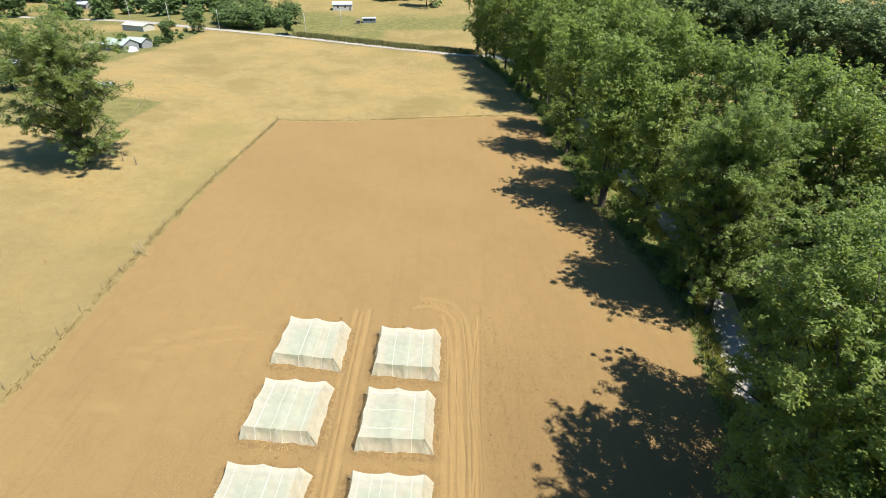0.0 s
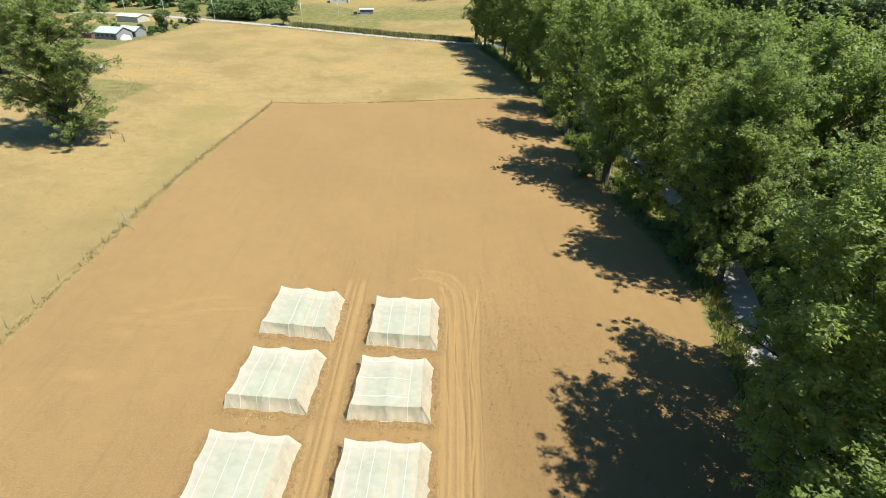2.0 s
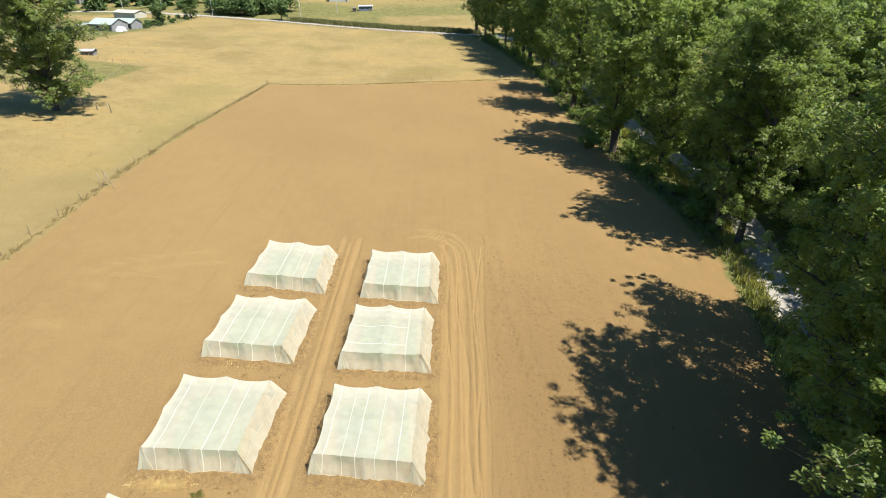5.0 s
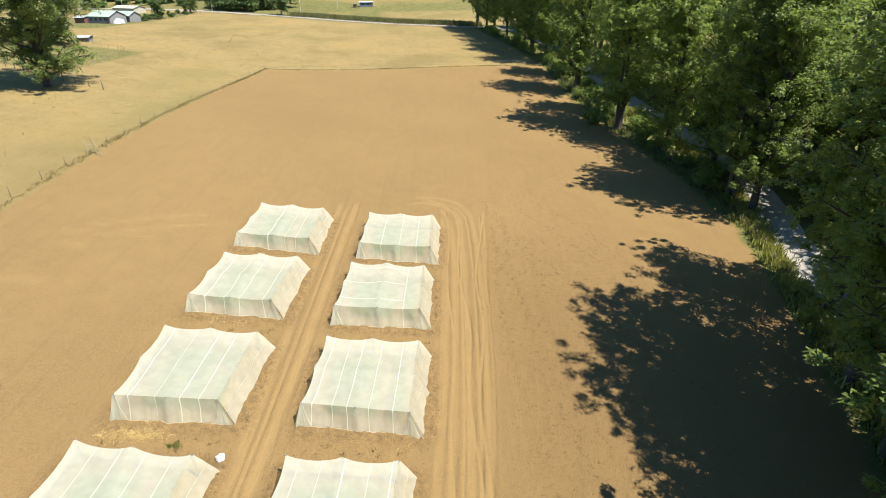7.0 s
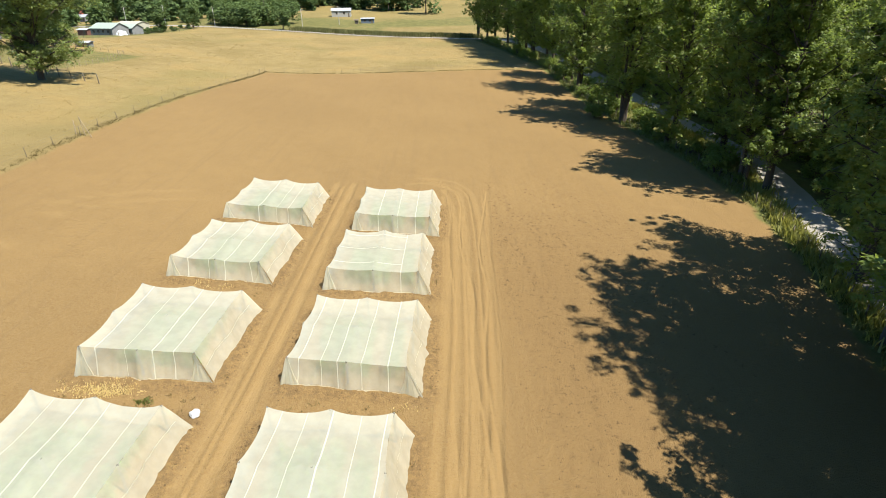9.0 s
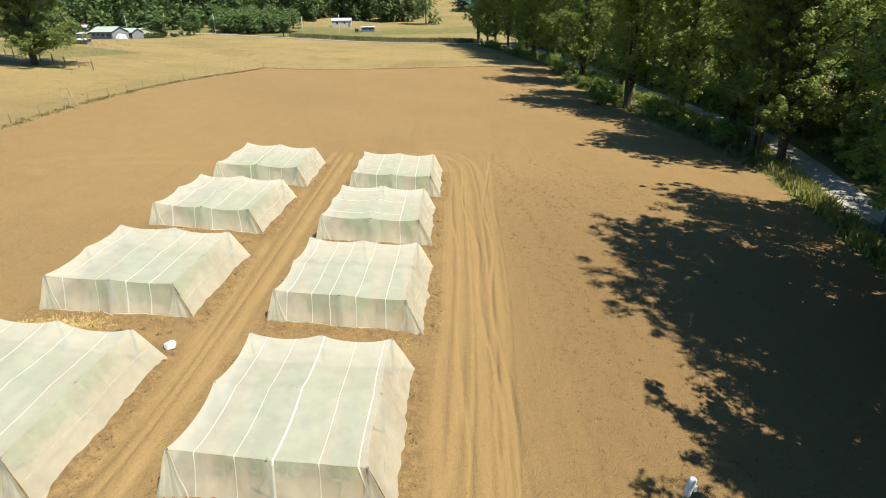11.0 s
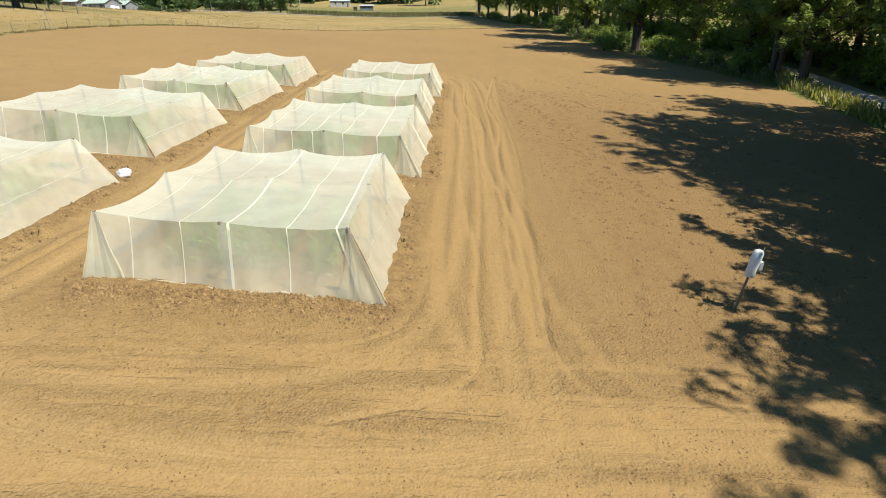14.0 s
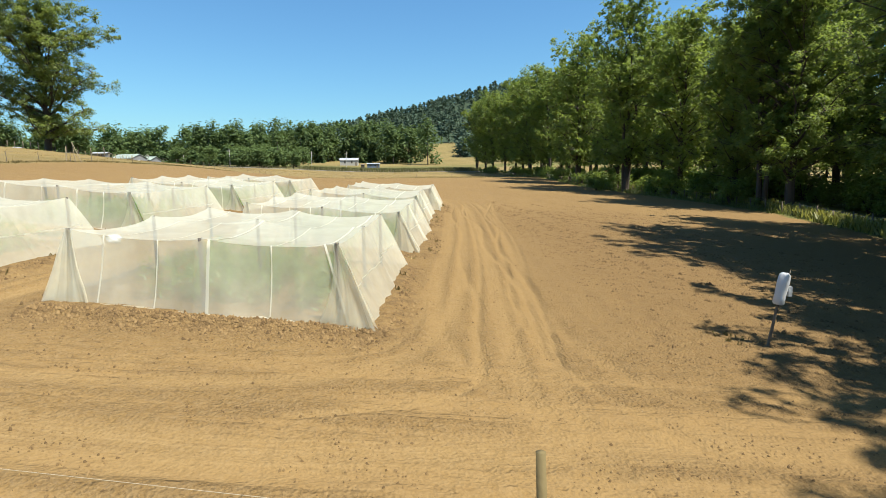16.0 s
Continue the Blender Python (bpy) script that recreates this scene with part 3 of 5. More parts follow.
def build_ground():
    xs = graded(-13, 11, 0.12, -1400, 1500, grow=1.08)
    ys = graded(4.6, 62, 0.28, -500, 2600, most=10.0)
    ys = np.concatenate([ys[ys < 4.55], np.arange(4.6, 16, 0.1), ys[ys > 16.05]])
    X, Y = np.meshgrid(xs, ys)
    Z = ground(X, Y)
    near = (X > -45) & (X < 25) & (Y > 0) & (Y < 70)
    xn, yn = X[near], Y[near]
    zn, wn_, al, asd, lg, second, who = (np.zeros_like(xn) for k in range(7))
    for count, (path, half, deep, worn) in enumerate(TRACKS, 1):
        d, aside, along = poly_dist(xn, yn, path)
        zn -= deep * np.exp(-(d / half) ** 2) - 0.45 * deep * np.exp(-((d - 1.9 * half) / (0.5 * half)) ** 2)
        if half > 0.15:
            zn += 0.012 * np.exp(-(d / (1.1 * half)) ** 6) * np.sign(np.sin(2 * math.pi * along / 0.3 + np.abs(aside) * 11)) * (0.5 + 0.5 * np.sin(along * 0.9 + half * 40))
        here = worn * np.exp(-(d / (1.25 * half)) ** 4)
        best = here > wn_
        second = np.maximum(second, np.minimum(here, wn_))
        al, asd = np.where(best, along, al), np.where(best, aside, asd)
        lg = np.where(best, 1.0 if 0.15 < half < 0.28 else 0.0, lg)
        who = np.where(best, count, who)
        wn_ = np.maximum(wn_, here)
    # trails of footprints
    dn = np.zeros_like(xn)
    step_rng = np.random.default_rng(9)
    for path in STEPS:
        for k, (px, py) in enumerate(path):
            px, py = px + step_rng.normal() * 0.06 + (0.12 if k % 2 else -0.12), py + step_rng.normal() * 0.1
            near_it = np.exp(-(((xn - px) / 0.11) ** 2 + ((yn - py) / 0.16) ** 2))
            dn = np.maximum(dn, near_it)
    zn -= 0.05 * dn
    # a heaped rim of soil round each net
    hp = np.zeros_like(xn)
    for x0, x1, y0, y1 in TENTS:
        dx, dy = np.maximum(np.maximum(x0 - 0.35 - xn, xn - x1 - 0.75), 0), np.maximum(np.maximum(y0 - 0.4 - yn, yn - y1 - 0.3), 0)
        out = np.hypot(dx, dy)
        inside = (xn > x0 + 0.2) & (xn < x1 - 0.2) & (yn > y0 + 0.2) & (yn < y1 - 0.2)
        hp = np.maximum(hp, np.where(inside, 0, np.exp(-((out - 0.25) / 0.55) ** 2)))
        zn += np.where(inside, 0, 0.13 * np.exp(-((out - 0.12) / 0.3) ** 2))
    rough = np.array([noise.noise((a * 0.9, b * 0.9, 0)) * 0.03 + noise.noise((a * 1.9 + b * 1.3, b * 1.9 - a * 1.3, 3)) * 0.018
                      + (noise.noise((a * 0.5, b * 3.4, 7)) * 0.022 + noise.noise((a * 2.4 + b * 1.7, b * 2.9 - a * 1.9, 9)) * 0.02 if b < 13.5 else 0) for a, b in zip(xn, yn)])
    tree_side = np.clip((xn - 3.5) / 3.0, 0, 1) * np.clip((yn - 11.5) / 2.0, 0, 1)
    ridge = np.array([abs(noise.noise((a * 1.3, b * 2.6, 21))) + 0.6 * abs(noise.noise((a * 3.1, b * 4.3, 23))) if k > 0 else 0 for a, b, k in zip(xn, yn, tree_side)])
    zn += 0.06 * ridge * tree_side
    Z[near] += zn + rough * (1 - 0.6 * wn_)
    RELIEF.update(xs=xs, ys=ys, z=Z)
    n, m = X.shape
    i = np.arange((n - 1) * (m - 1))
    a = (i // (m - 1)) * m + i % (m - 1)
    me = mesh_of("ground", np.stack([X.ravel(), Y.ravel(), Z.ravel()], 1), np.stack([a, a + 1, a + m + 1, a + m], 1), M_LAND, True)
    owner, mixed = np.zeros_like(X), np.zeros(X.shape, bool)
    owner[near] = who
    for axis in (0, 1):
        for by in (1, -1, 2, -2):
            mixed |= np.roll(owner, by, axis) != owner
    for key, val in (("wear", wn_), ("dent", dn), ("along", al), ("aside", asd), ("lug", lg), ("heap", hp), ("clear", np.where(mixed[near], 0, np.clip((wn_ - second - 0.12) / 0.25, 0, 1)))):
        full = np.zeros_like(X)
        full[near] = val
        me.attributes.new(key, "FLOAT", "POINT").data.foreach_set("value", full.ravel().astype(np.float32))
    tagged(new("ground", me), "tilled brown field with dry golden grassland round it", "ground", kind="structure")


build_ground()


def ribbon(name, path, width, lift, mat, label, category):
    pts = [np.array(p, float) for p in path]
    vs, fs = [], []
    for i, p in enumerate(pts):
        d = pts[min(i + 1, len(pts) - 1)] - pts[max(i - 1, 0)]
        d /= np.hypot(*d)
        nrm = np.array((-d[1], d[0]))
        for k in range(5):
            w = width * (1 + 0.08 * noise.noise((p[0] * 0.3, p[1] * 0.3, k)))
            q = p + nrm * (k / 4 - 0.5) * w
            vs.append((q[0], q[1], gz(*q) + lift + (0.05 if k == 2 else 0.0)))
    for i in range(len(pts) - 1):
        for k in range(4):
            a = i * 5 + k
            fs.append((a, a + 1, a + 6, a + 5))
    return tagged(new(name, mesh_of(name, vs, fs, mat, True)), label, category, kind="structure")


FAR_FENCE = bend([(-106, 259.5), (-88, 256), (-70.5, 252), (-34.4, 240.2), (3.4, 221.5), (16, 216)], 6)
ribbon("road_1", bend([(-330, 350), (-231, 318), (-168, 299), (-120, 272), (-88, 261), (-68, 257), (-33, 245.4), (6, 226), (20, 223)] + [(float(x), float(y)) for x, y in zip(ROAD_X[::-1], ROAD_Y[::-1])], 12), 4.2, 0.09, M_GRAVEL, "pale gravel road running past the field and under the trees", "road")

# ---- trees ----


def leaf_cards(centres, normals, sizes, rng, aspect=1.5, droop=0.0, sides=4):
    """Small leaves, of four sides or pointed with three: points and faces as arrays."""
    n = len(centres)
    up = rng.normal(size=(n, 3))
    t = np.cross(normals, up)
    t /= np.linalg.norm(t, axis=1)[:, None] + 1e-9
    t[:, 2] -= droop
    t /= np.linalg.norm(t, axis=1)[:, None] + 1e-9
    b = np.cross(normals, t)
    b /= np.linalg.norm(b, axis=1)[:, None] + 1e-9
    s = sizes[:, None]
    if sides == 3:
        v = np.stack([centres - t * s * aspect * 0.45 + b * s * 0.5, centres - t * s * aspect * 0.45 - b * s * 0.5, centres + t * s * aspect * 0.55 + normals * s * 0.1], 1)
        return v.reshape(-1, 3), np.arange(3 * n).reshape(-1, 3)
    v = np.stack([centres - t * s * aspect * 0.5, centres + b * s * 0.5, centres + t * s * aspect * 0.5, centres - b * s * 0.5], 1)
    v[:, 2] -= normals * s * 0.18
    v[:, 0] -= normals * s * 0.1
    return v.reshape(-1, 3), np.arange(4 * n).reshape(-1, 4)


def crown_points(clumps, per, rng, squash=0.8, rim=0.5):
    """Leaf centres and outward normals, thick near the skin of each clump."""
    c = np.repeat(np.array([k[:3] for k in clumps]), per, 0)
    r = np.repeat(np.array([k[3] for k in clumps]), per)
    d = rng.normal(size=c.shape)
    d /= np.linalg.norm(d, axis=1)[:, None]
    rad = r * (0.1 + 1.1 * rng.random(len(r)) ** rim)
    p = c + d * rad[:, None] * np.array((1, 1, squash))
    nrm = d * 0.8 + rng.normal(size=d.shape) * 0.55 + np.array((0, 0, 1.2))
    nrm /= np.linalg.norm(nrm, axis=1)[:, None]
    return p, nrm


def grow(seed, height, radius, bare, limbs, per, leaf, pointed=0, stems=1, lean=0.0, width=0.0, fluff=0.11, twigs=2, reach=0.21, hang=0.62, fine=True):
    """A tree's wood and its leaves, which hang in separate sprays at the ends of limbs and twigs.
    pointed: 0 round crown, 1 tapering crown. hang: depth of a spray to its width. fine: whether the twigs bend. Returns tubes and leaf arrays."""
    rng = np.random.default_rng(seed)
    wood, clumps = [], []
    for s in range(stems):
        a0 = rng.random() * 6.28
        off = (0.0 if stems == 1 else 0.25 * height * 0.14)
        base = Vector((math.cos(a0 + s * 6.28 / stems), math.sin(a0 + s * 6.28 / stems), 0)) * (0.35 if stems > 1 else 0)
        tip = Vector((math.cos(a0 + s * 6.28 / stems) * off * 2 + lean * height, math.sin(a0 + s * 6.28 / stems) * off * 2, height * (0.93 if stems > 1 else 0.95)))
        steps = 9
        spine = []
        for i in range(steps + 1):
            t = i / steps
            p = base.lerp(tip, t) + Vector(rng.normal(size=3)) * 0.012 * height * (t if i else 0)
            spine.append(p)
        r0 = width or 0.0155 * height / stems ** 0.4
        wood.append(([spine[0] - Vector((0, 0, 0.5))] + spine, [r0 * 1.5] + [r0 * (1.15 if i == 0 else 1) * (1 - 0.88 * i / steps) for i in range(steps + 1)], 9))
        for k in range(limbs // stems):
            t = bare + (0.97 - bare) * ((k + rng.random()) / (limbs // stems))
            f = t * steps
            i = min(int(f), steps - 1)
            p = spine[i].lerp(spine[i + 1], f - i)
            rel = (t - bare) / (1 - bare)
            prof = (math.sin(math.pi * (0.12 + 0.76 * rel)) ** 0.6) if pointed < 0.5 else (min(1, rel * 5 + 0.45) * (1 - rel) ** 0.55)
            length = radius * max(0.22, prof) * rng.uniform(0.8, 1.03)
            az = k * 2.399 + rng.normal() * 0.35
            rise = rng.uniform(0.35, 0.8) + 0.5 * rel
            dirv = Vector((math.cos(az), math.sin(az), rise)).normalized()
            path, q = [p], p
            for j in range(4):
                dirv = (dirv + Vector(rng.normal(size=3)) * 0.16 + Vector((0, 0, 0.05 if j < 2 else -0.1))).normalized()
                q = q + dirv * length / 4 * 1.15
                path.append(q)
            lr = r0 * (1 - 0.8 * t) * 0.5
            wood.append((path, [lr, lr * 0.75, lr * 0.55, lr * 0.35, lr * 0.15], 5))
            size = radius * fluff * rng.uniform(0.75, 1.3)
            clumps.append((*path[4], size)), clumps.append((*path[3], size * 1.05))
            for j in (1, 2, 3, 4) * twigs:
                side = Vector(np.clip(rng.normal(size=3), -1.05, 1.05)) * radius * reach * (0.75 if j == 1 else 1.0)
                side.z = side.z * 0.6 + 0.03 * radius
                e = path[j] + side
                if fine and j > 2:
                    wood.append(([path[j], path[j].lerp(e, 0.5) + Vector((0, 0, 0.12)), e], [lr * 0.35, lr * 0.2, lr * 0.07], 3))
                elif j > 3:
                    wood.append(([path[j], e], [lr * 0.35, lr * 0.1], 3))
                clumps.append((*e, size * rng.uniform(0.55, 1.1)))
    p, nrm = crown_points(clumps, per, rng, hang, 0.6)
    keep = p[:, 2] > bare * height * 0.5
    p, nrm = p[keep], nrm[keep]
    v, f = leaf_cards(p, nrm, leaf * rng.uniform(0.6, 1.35, len(p)), rng, aspect=1.7, droop=0.35, sides=3)
    return wood, v, f


def tree(name, label, category, group, leafmat, m, **kw):
    wood, v, f = grow(**kw)
    ob = thing(name, m, label, category, group)
    part("trunk", tubes_mesh("trunk", wood, M_BARK), None, ob)
    part("crown", mesh_of("crown", v, f, leafmat), None, ob)
    return ob


def spot(x, y, turn=0.0, scale=1.0, sink=0.0):
    return Matrix.Translation((x, y, gz(x, y) - sink)) @ Matrix.Rotation(radians(turn), 4, "Z") @ Matrix.Diagonal((scale, scale, scale, 1))


def copy_scaled(ob, m):
    """copy_thing that keeps the pose's own scale."""
    c = copy_thing(ob, m)
    c.matrix_basis = m
    return c


rng = random.Random(5)
ROW_LABEL = "tall leafy poplar tree in a row beside the field"
# nearest trees, mostly out of view, are set to shape the shadow on soil
ROW_ONE = [  # x, y, scale
    (22.2, -11.5, 1.0), (22.4, -3, 1.0), (22.4, 2.0, 0.95), (21.7, 12.5, 1.0), (21.9, 6.9, 0.93), (26.8, 18.8, 1.03), (27.2, 24.4, 1.04), (29.0, 31.0, 1.02), (32.8, 39.6, 0.92),
    (36.5, 59.4, 0.98), (35.6, 63.0, 0.98), (40.8, 66.5, 0.9), (37.5, 72, 0.75), (34.5, 81.5, 0.9), (30.2, 92, 1.05), (31.6, 100.5, 0.88), (28.4, 117.5, 1.05),
    (30.2, 132.2, 0.96), (29.5, 149, 1.02), (29, 159, 0.9), (27, 168, 1.05), (26, 178, 1.05), (24.5, 188, 1.1), (22.5, 198, 1.02), (19.5, 208, 1.02), (17, 217, 0.98), (14, 227, 0.98)]
SHAPES = [dict(height=28.5, radius=6.7, bare=0.13, limbs=50, stems=2), dict(height=27.5, radius=6.9, bare=0.12, limbs=50, stems=1),
          dict(height=29, radius=6.5, bare=0.14, limbs=51, stems=3), dict(height=27, radius=7.0, bare=0.13, limbs=48, stems=1)]
NEAR_LEAF = dict(per=56, leaf=0.168, twigs=4, fluff=0.086, hang=0.85)
MID_LEAF = dict(per=13, leaf=0.29, twigs=6, fluff=0.085, hang=0.9, fine=False)
BACK_LEAF = dict(per=12, leaf=0.3, twigs=6, fluff=0.09, hang=0.9, fine=False)
SQUAT = {2: 0.79, 3: 0.69, 4: 0.9, 5: 0.79}      # broader, lower trees of the row
poplars, back_poplars = {}, {}
for i, (x, y, s) in enumerate(ROW_ONE):
    m = spot(x, y, rng.uniform(0, 360), s)
    if i in SQUAT:
        m = m @ Matrix.Diagonal((1.1, 1.1, SQUAT[i], 1))
    k = (i % 4, y < 68)
    if k not in poplars:
        poplars[k] = tree("poplar_tree", ROW_LABEL, "tree", "poplars beside the field", M_LEAF, m, seed=11 + i, **SHAPES[i % 4], **(NEAR_LEAF if y < 68 else MID_LEAF))
    else:
        copy_scaled(poplars[k], m)
for i in range(27):
    y = -14 + i * 8.9 + rng.uniform(-1.5, 1.5)
    m = spot(max(float(row_x(y)) + 17, road_x(y) + 10.5) + rng.uniform(-1, 1), y, rng.uniform(0, 360), rng.uniform(0.98, 1.12))
    k = i % 2
    if k not in back_poplars:
        back_poplars[k] = tree("poplar_tree", "leafy poplar tree on the far side of the gravel road", "tree", "poplars beyond the gravel road", M_LEAF, m, seed=61 + i, **SHAPES[i % 4], **BACK_LEAF)
    else:
        copy_scaled(back_poplars[k], m)

for i in range(6):
    y = 30 + i * 10.5 + rng.uniform(-2, 2)
    copy_scaled(back_poplars[i % 2], spot(float(row_x(y)) + 27 + rng.uniform(-2, 2), y, rng.uniform(0, 360), rng.uniform(0.9, 1.05)))

lone = tree("oak_tree", "large lone broadleaf tree standing in the dry pasture", "tree", "", M_LEAF_OAK, spot(-65.2, 93.2, -42, 1.0),
            seed=33, height=21, radius=10.4, bare=0.06, limbs=64, per=70, leaf=0.19, stems=1, width=0.5, lean=0.13, twigs=4, fluff=0.085, reach=0.165)

# ---- net tents ----


def net_tent(i, tops, seams, across=(), label=""):
    """A net drawn over three rows of three posts, its hem dug into the soil."""
    rng = np.random.default_rng(70 + i)
    cx, cy = sum(p[0] for p in tops) / 4, sum(p[1] for p in tops) / 4
    base = gz(cx, cy)
    fl, fr, bl, br = (Vector(p) - Vector((cx, cy, base)) for p in tops)
    ob = thing("net_tent", pose(cx, cy, base), label, "net tent", "insect net tents over the crop plots")

    def lift(x, y):
        return gz(cx + x, cy + y) - base

    sag_u, sag_v = rng.uniform(0.13, 0.24), rng.uniform(0.1, 0.2)
    jig = rng.normal(size=(3, 3)) * 0.04
    jig[0][0] = jig[2][0] = jig[0][2] = jig[2][2] = 0.0

    def roof(u, v, up=0.0):
        """u, v from 0 to 1 over the top."""
        fu, fv = (2 * u) % 1.0, (2 * v) % 1.0
        su, sv = 4 * fu * (1 - fu), 4 * fv * (1 - fv)
        su, sv = su ** 0.85, sv ** 0.85
        flat = fl.lerp(fr, u).lerp(bl.lerp(br, u), v)
        px, py = flat.x, flat.y
        px -= 0.13 * sv * (2 * u - 1) ** 5
        py -= 0.16 * su * (2 * v - 1) ** 5
        a, b = u * 2, v * 2
        ia, ib = min(int(a), 1), min(int(b), 1)
        fa, fb = a - ia, b - ib
        j = jig[ia][ib] * (1 - fa) * (1 - fb) + jig[ia + 1][ib] * fa * (1 - fb) + jig[ia][ib + 1] * (1 - fa) * fb + jig[ia + 1][ib + 1] * fa * fb
        z = flat.z + j - sag_u * su - sag_v * sv + 0.07 * su * sv
        z += 0.018 * noise.noise((px * 1.7 + i * 9, py * 1.7, 0))
        return Vector((px, py, z + up))

    def edge(s):
        """Point of the roof's rim and the way outwards; s from 0 to 4 round the net, from the front left corner."""
        k, t = int(s) % 4, s - int(s)
        return ((t, 0.0, 0, -1), (1.0, t, 1, 0), (1 - t, 1.0, 0, 1), (0.0, 1 - t, -1, 0))[k]

    spread = (0.38, 0.85, 0.4, 0.4)      # front, right, back, left

    def side(s, q, out=0.0):
        """A point of the hanging sides, q from 0 at the rim to 1 on the soil."""
        u, v, ox, oy = edge(s)
        top = roof(u, v)
        k, t = int(s) % 4, s - int(s)
        reach = spread[k]
        near0, near1 = math.exp(-t / 0.07), math.exp(-(1 - t) / 0.07)
        hx, hy = ox * reach, oy * reach
        # corners draw out along both sides
        nxt, prv = spread[(k + 1) % 4], spread[(k - 1) % 4]
        ax, ay = (1, 0) if k == 0 else (0, 1) if k == 1 else (-1, 0) if k == 2 else (0, -1)
        hx += ax * (nxt * max(0, (t - 0.85) / 0.15) - prv * max(0, (0.15 - t) / 0.15))
        hy += ay * (nxt * max(0, (t - 0.85) / 0.15) - prv * max(0, (0.15 - t) / 0.15))
        wob = 0.10 * noise.noise((s * 9 + i * 7, 0, 1)) + 0.05 * noise.noise((s * 31, i, 2))
        fold = 0.055 * math.sin(s * 120 + 3 * noise.noise((s * 20, i, 0))) * (near0 + near1) * q ** 0.6
        sway = 0.03 * noise.noise((s * 16 + i, q * 2.5, 5)) + 0.02 * math.sin(s * 46 + i) * q
        bulge = -0.10 * math.sin(math.pi * q) * (1 - abs(2 * (t * 2 % 1) - 1))
        g = reach * 0 + wob * q + fold + sway + bulge + out
        x, y = top.x + hx * q + ox * g, top.y + hy * q + oy * g
        zb = lift(x, y) + 0.07
        z = top.z + (zb - top.z) * q
        return Vector((x, y, z))

    nu, nv, ns, nq = 24, 28, 44, 7
    vs, fs = [], []
    for b in range(nv + 1):
        for a in range(nu + 1):
            vs.append(roof(a / nu, b / nv))
    for b in range(nv):
        for a in range(nu):
            k = b * (nu + 1) + a
            fs.append((k, k + 1, k + nu + 2, k + nu + 1))
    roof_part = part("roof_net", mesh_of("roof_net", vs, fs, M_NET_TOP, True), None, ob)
    for k in range(4):
        vs, fs = [], []
        for q in range(nq + 1):
            for s in range(ns + 1):
                vs.append(side(k + min(s / ns, 0.99999), q / nq))
        for q in range(nq):
            for s in range(ns):
                a = q * (ns + 1) + s
                fs.append((a, a + ns + 1, a + ns + 2, a + 1))
        side_part = part("side_net", mesh_of("side_net", vs, fs, M_NET, True), None, ob)
        if k == 0:
            front = side_part

    def strip(name, pts, half, sidev):
        v2, f2 = [], []
        for p in pts:
            v2 += [p - sidev * half, p + sidev * half]
        for k in range(len(pts) - 1):
            f2.append((2 * k, 2 * k + 1, 2 * k + 3, 2 * k + 2))
        part(name, mesh_of(name, v2, f2, M_SEAM, True), None, roof_part, "white sewn seam of the net")

    for u, half in seams:
        pts = [side(u, 1 - q / 8, 0.012) for q in range(8)] + [roof(u, b / 30, 0.012) for b in range(31)]
        pts += [side(2 + (1 - u), q / 8, 0.012) for q in range(1, 9)]
        strip("seam", [p + Vector((0.02 * noise.noise((p.y, u * 9, i)), 0, 0)) for p in pts], half * 0.8, Vector((1, 0, 0)))
    for v, ua, ub in across:
        strip("seam", [roof(ua + (ub - ua) * a / 20, v, 0.012) for a in range(21)], 0.035, Vector((0, 1, 0)))
    # hem tape half way down the lane side
    strip("seam", [side(1 + s / 30, 0.55, 0.012) for s in range(1, 30)], 0.022, Vector((0, 0, 1)))
    # pleats gathered at the two front corners
    for s0, way in ((0.999, -1), (0.001, 1)):
        v2, f2, n = [], [], 22
        for a in range(n + 1):
            t = a / n
            for q in range(9):
                f = q / 8
                p = side(min(max(s0 + way * 0.11 * t * (0.15 + 0.85 * f), 0.001), 0.999), f, 0.03 + (0.028 + 0.018 * math.sin(i + a)) * (a % 2) * (0.3 + f))
                v2.append(p)
        for a in range(n):
            for q in range(8):
                k = a * 9 + q
                f2.append((k, k + 1, k + 10, k + 9))
        part("pleats", mesh_of("pleats", v2, f2, M_PLEAT), None, front, "gathered folds of the net at a corner")
    hem = [side(s / 40, 1.0, 0.03 + 0.05 * noise.noise((s * 0.7, i, 4))) + Vector((0, 0, 0.02)) for s in range(1, 40)]
    part("hem", tubes_mesh("hem", [(hem, [0.035 + 0.045 * max(0, noise.noise((s * 0.45, i, 8))) for s in range(39)], 6)], M_PLEAT), None, front, "rolled hem of the net on the soil")
    for u in (0, 0.5, 1):
        for v in (0, 0.5, 1):
            p = roof(u, v)
            e = 0.03
            px, py = p.x + (e if u == 0 else -e if u == 1 else 0), p.y + (e if v == 0 else -e if v == 1 else 0)
            lean = rng.normal(size=2) * 0.02
            path = [(px + lean[0], py + lean[1], lift(px, py) - 0.3), (px, py, p.z - 0.012)]
            part("post", tubes_mesh("post", [(path, [0.055, 0.048], 8)], M_POST), None, ob)
    return ob


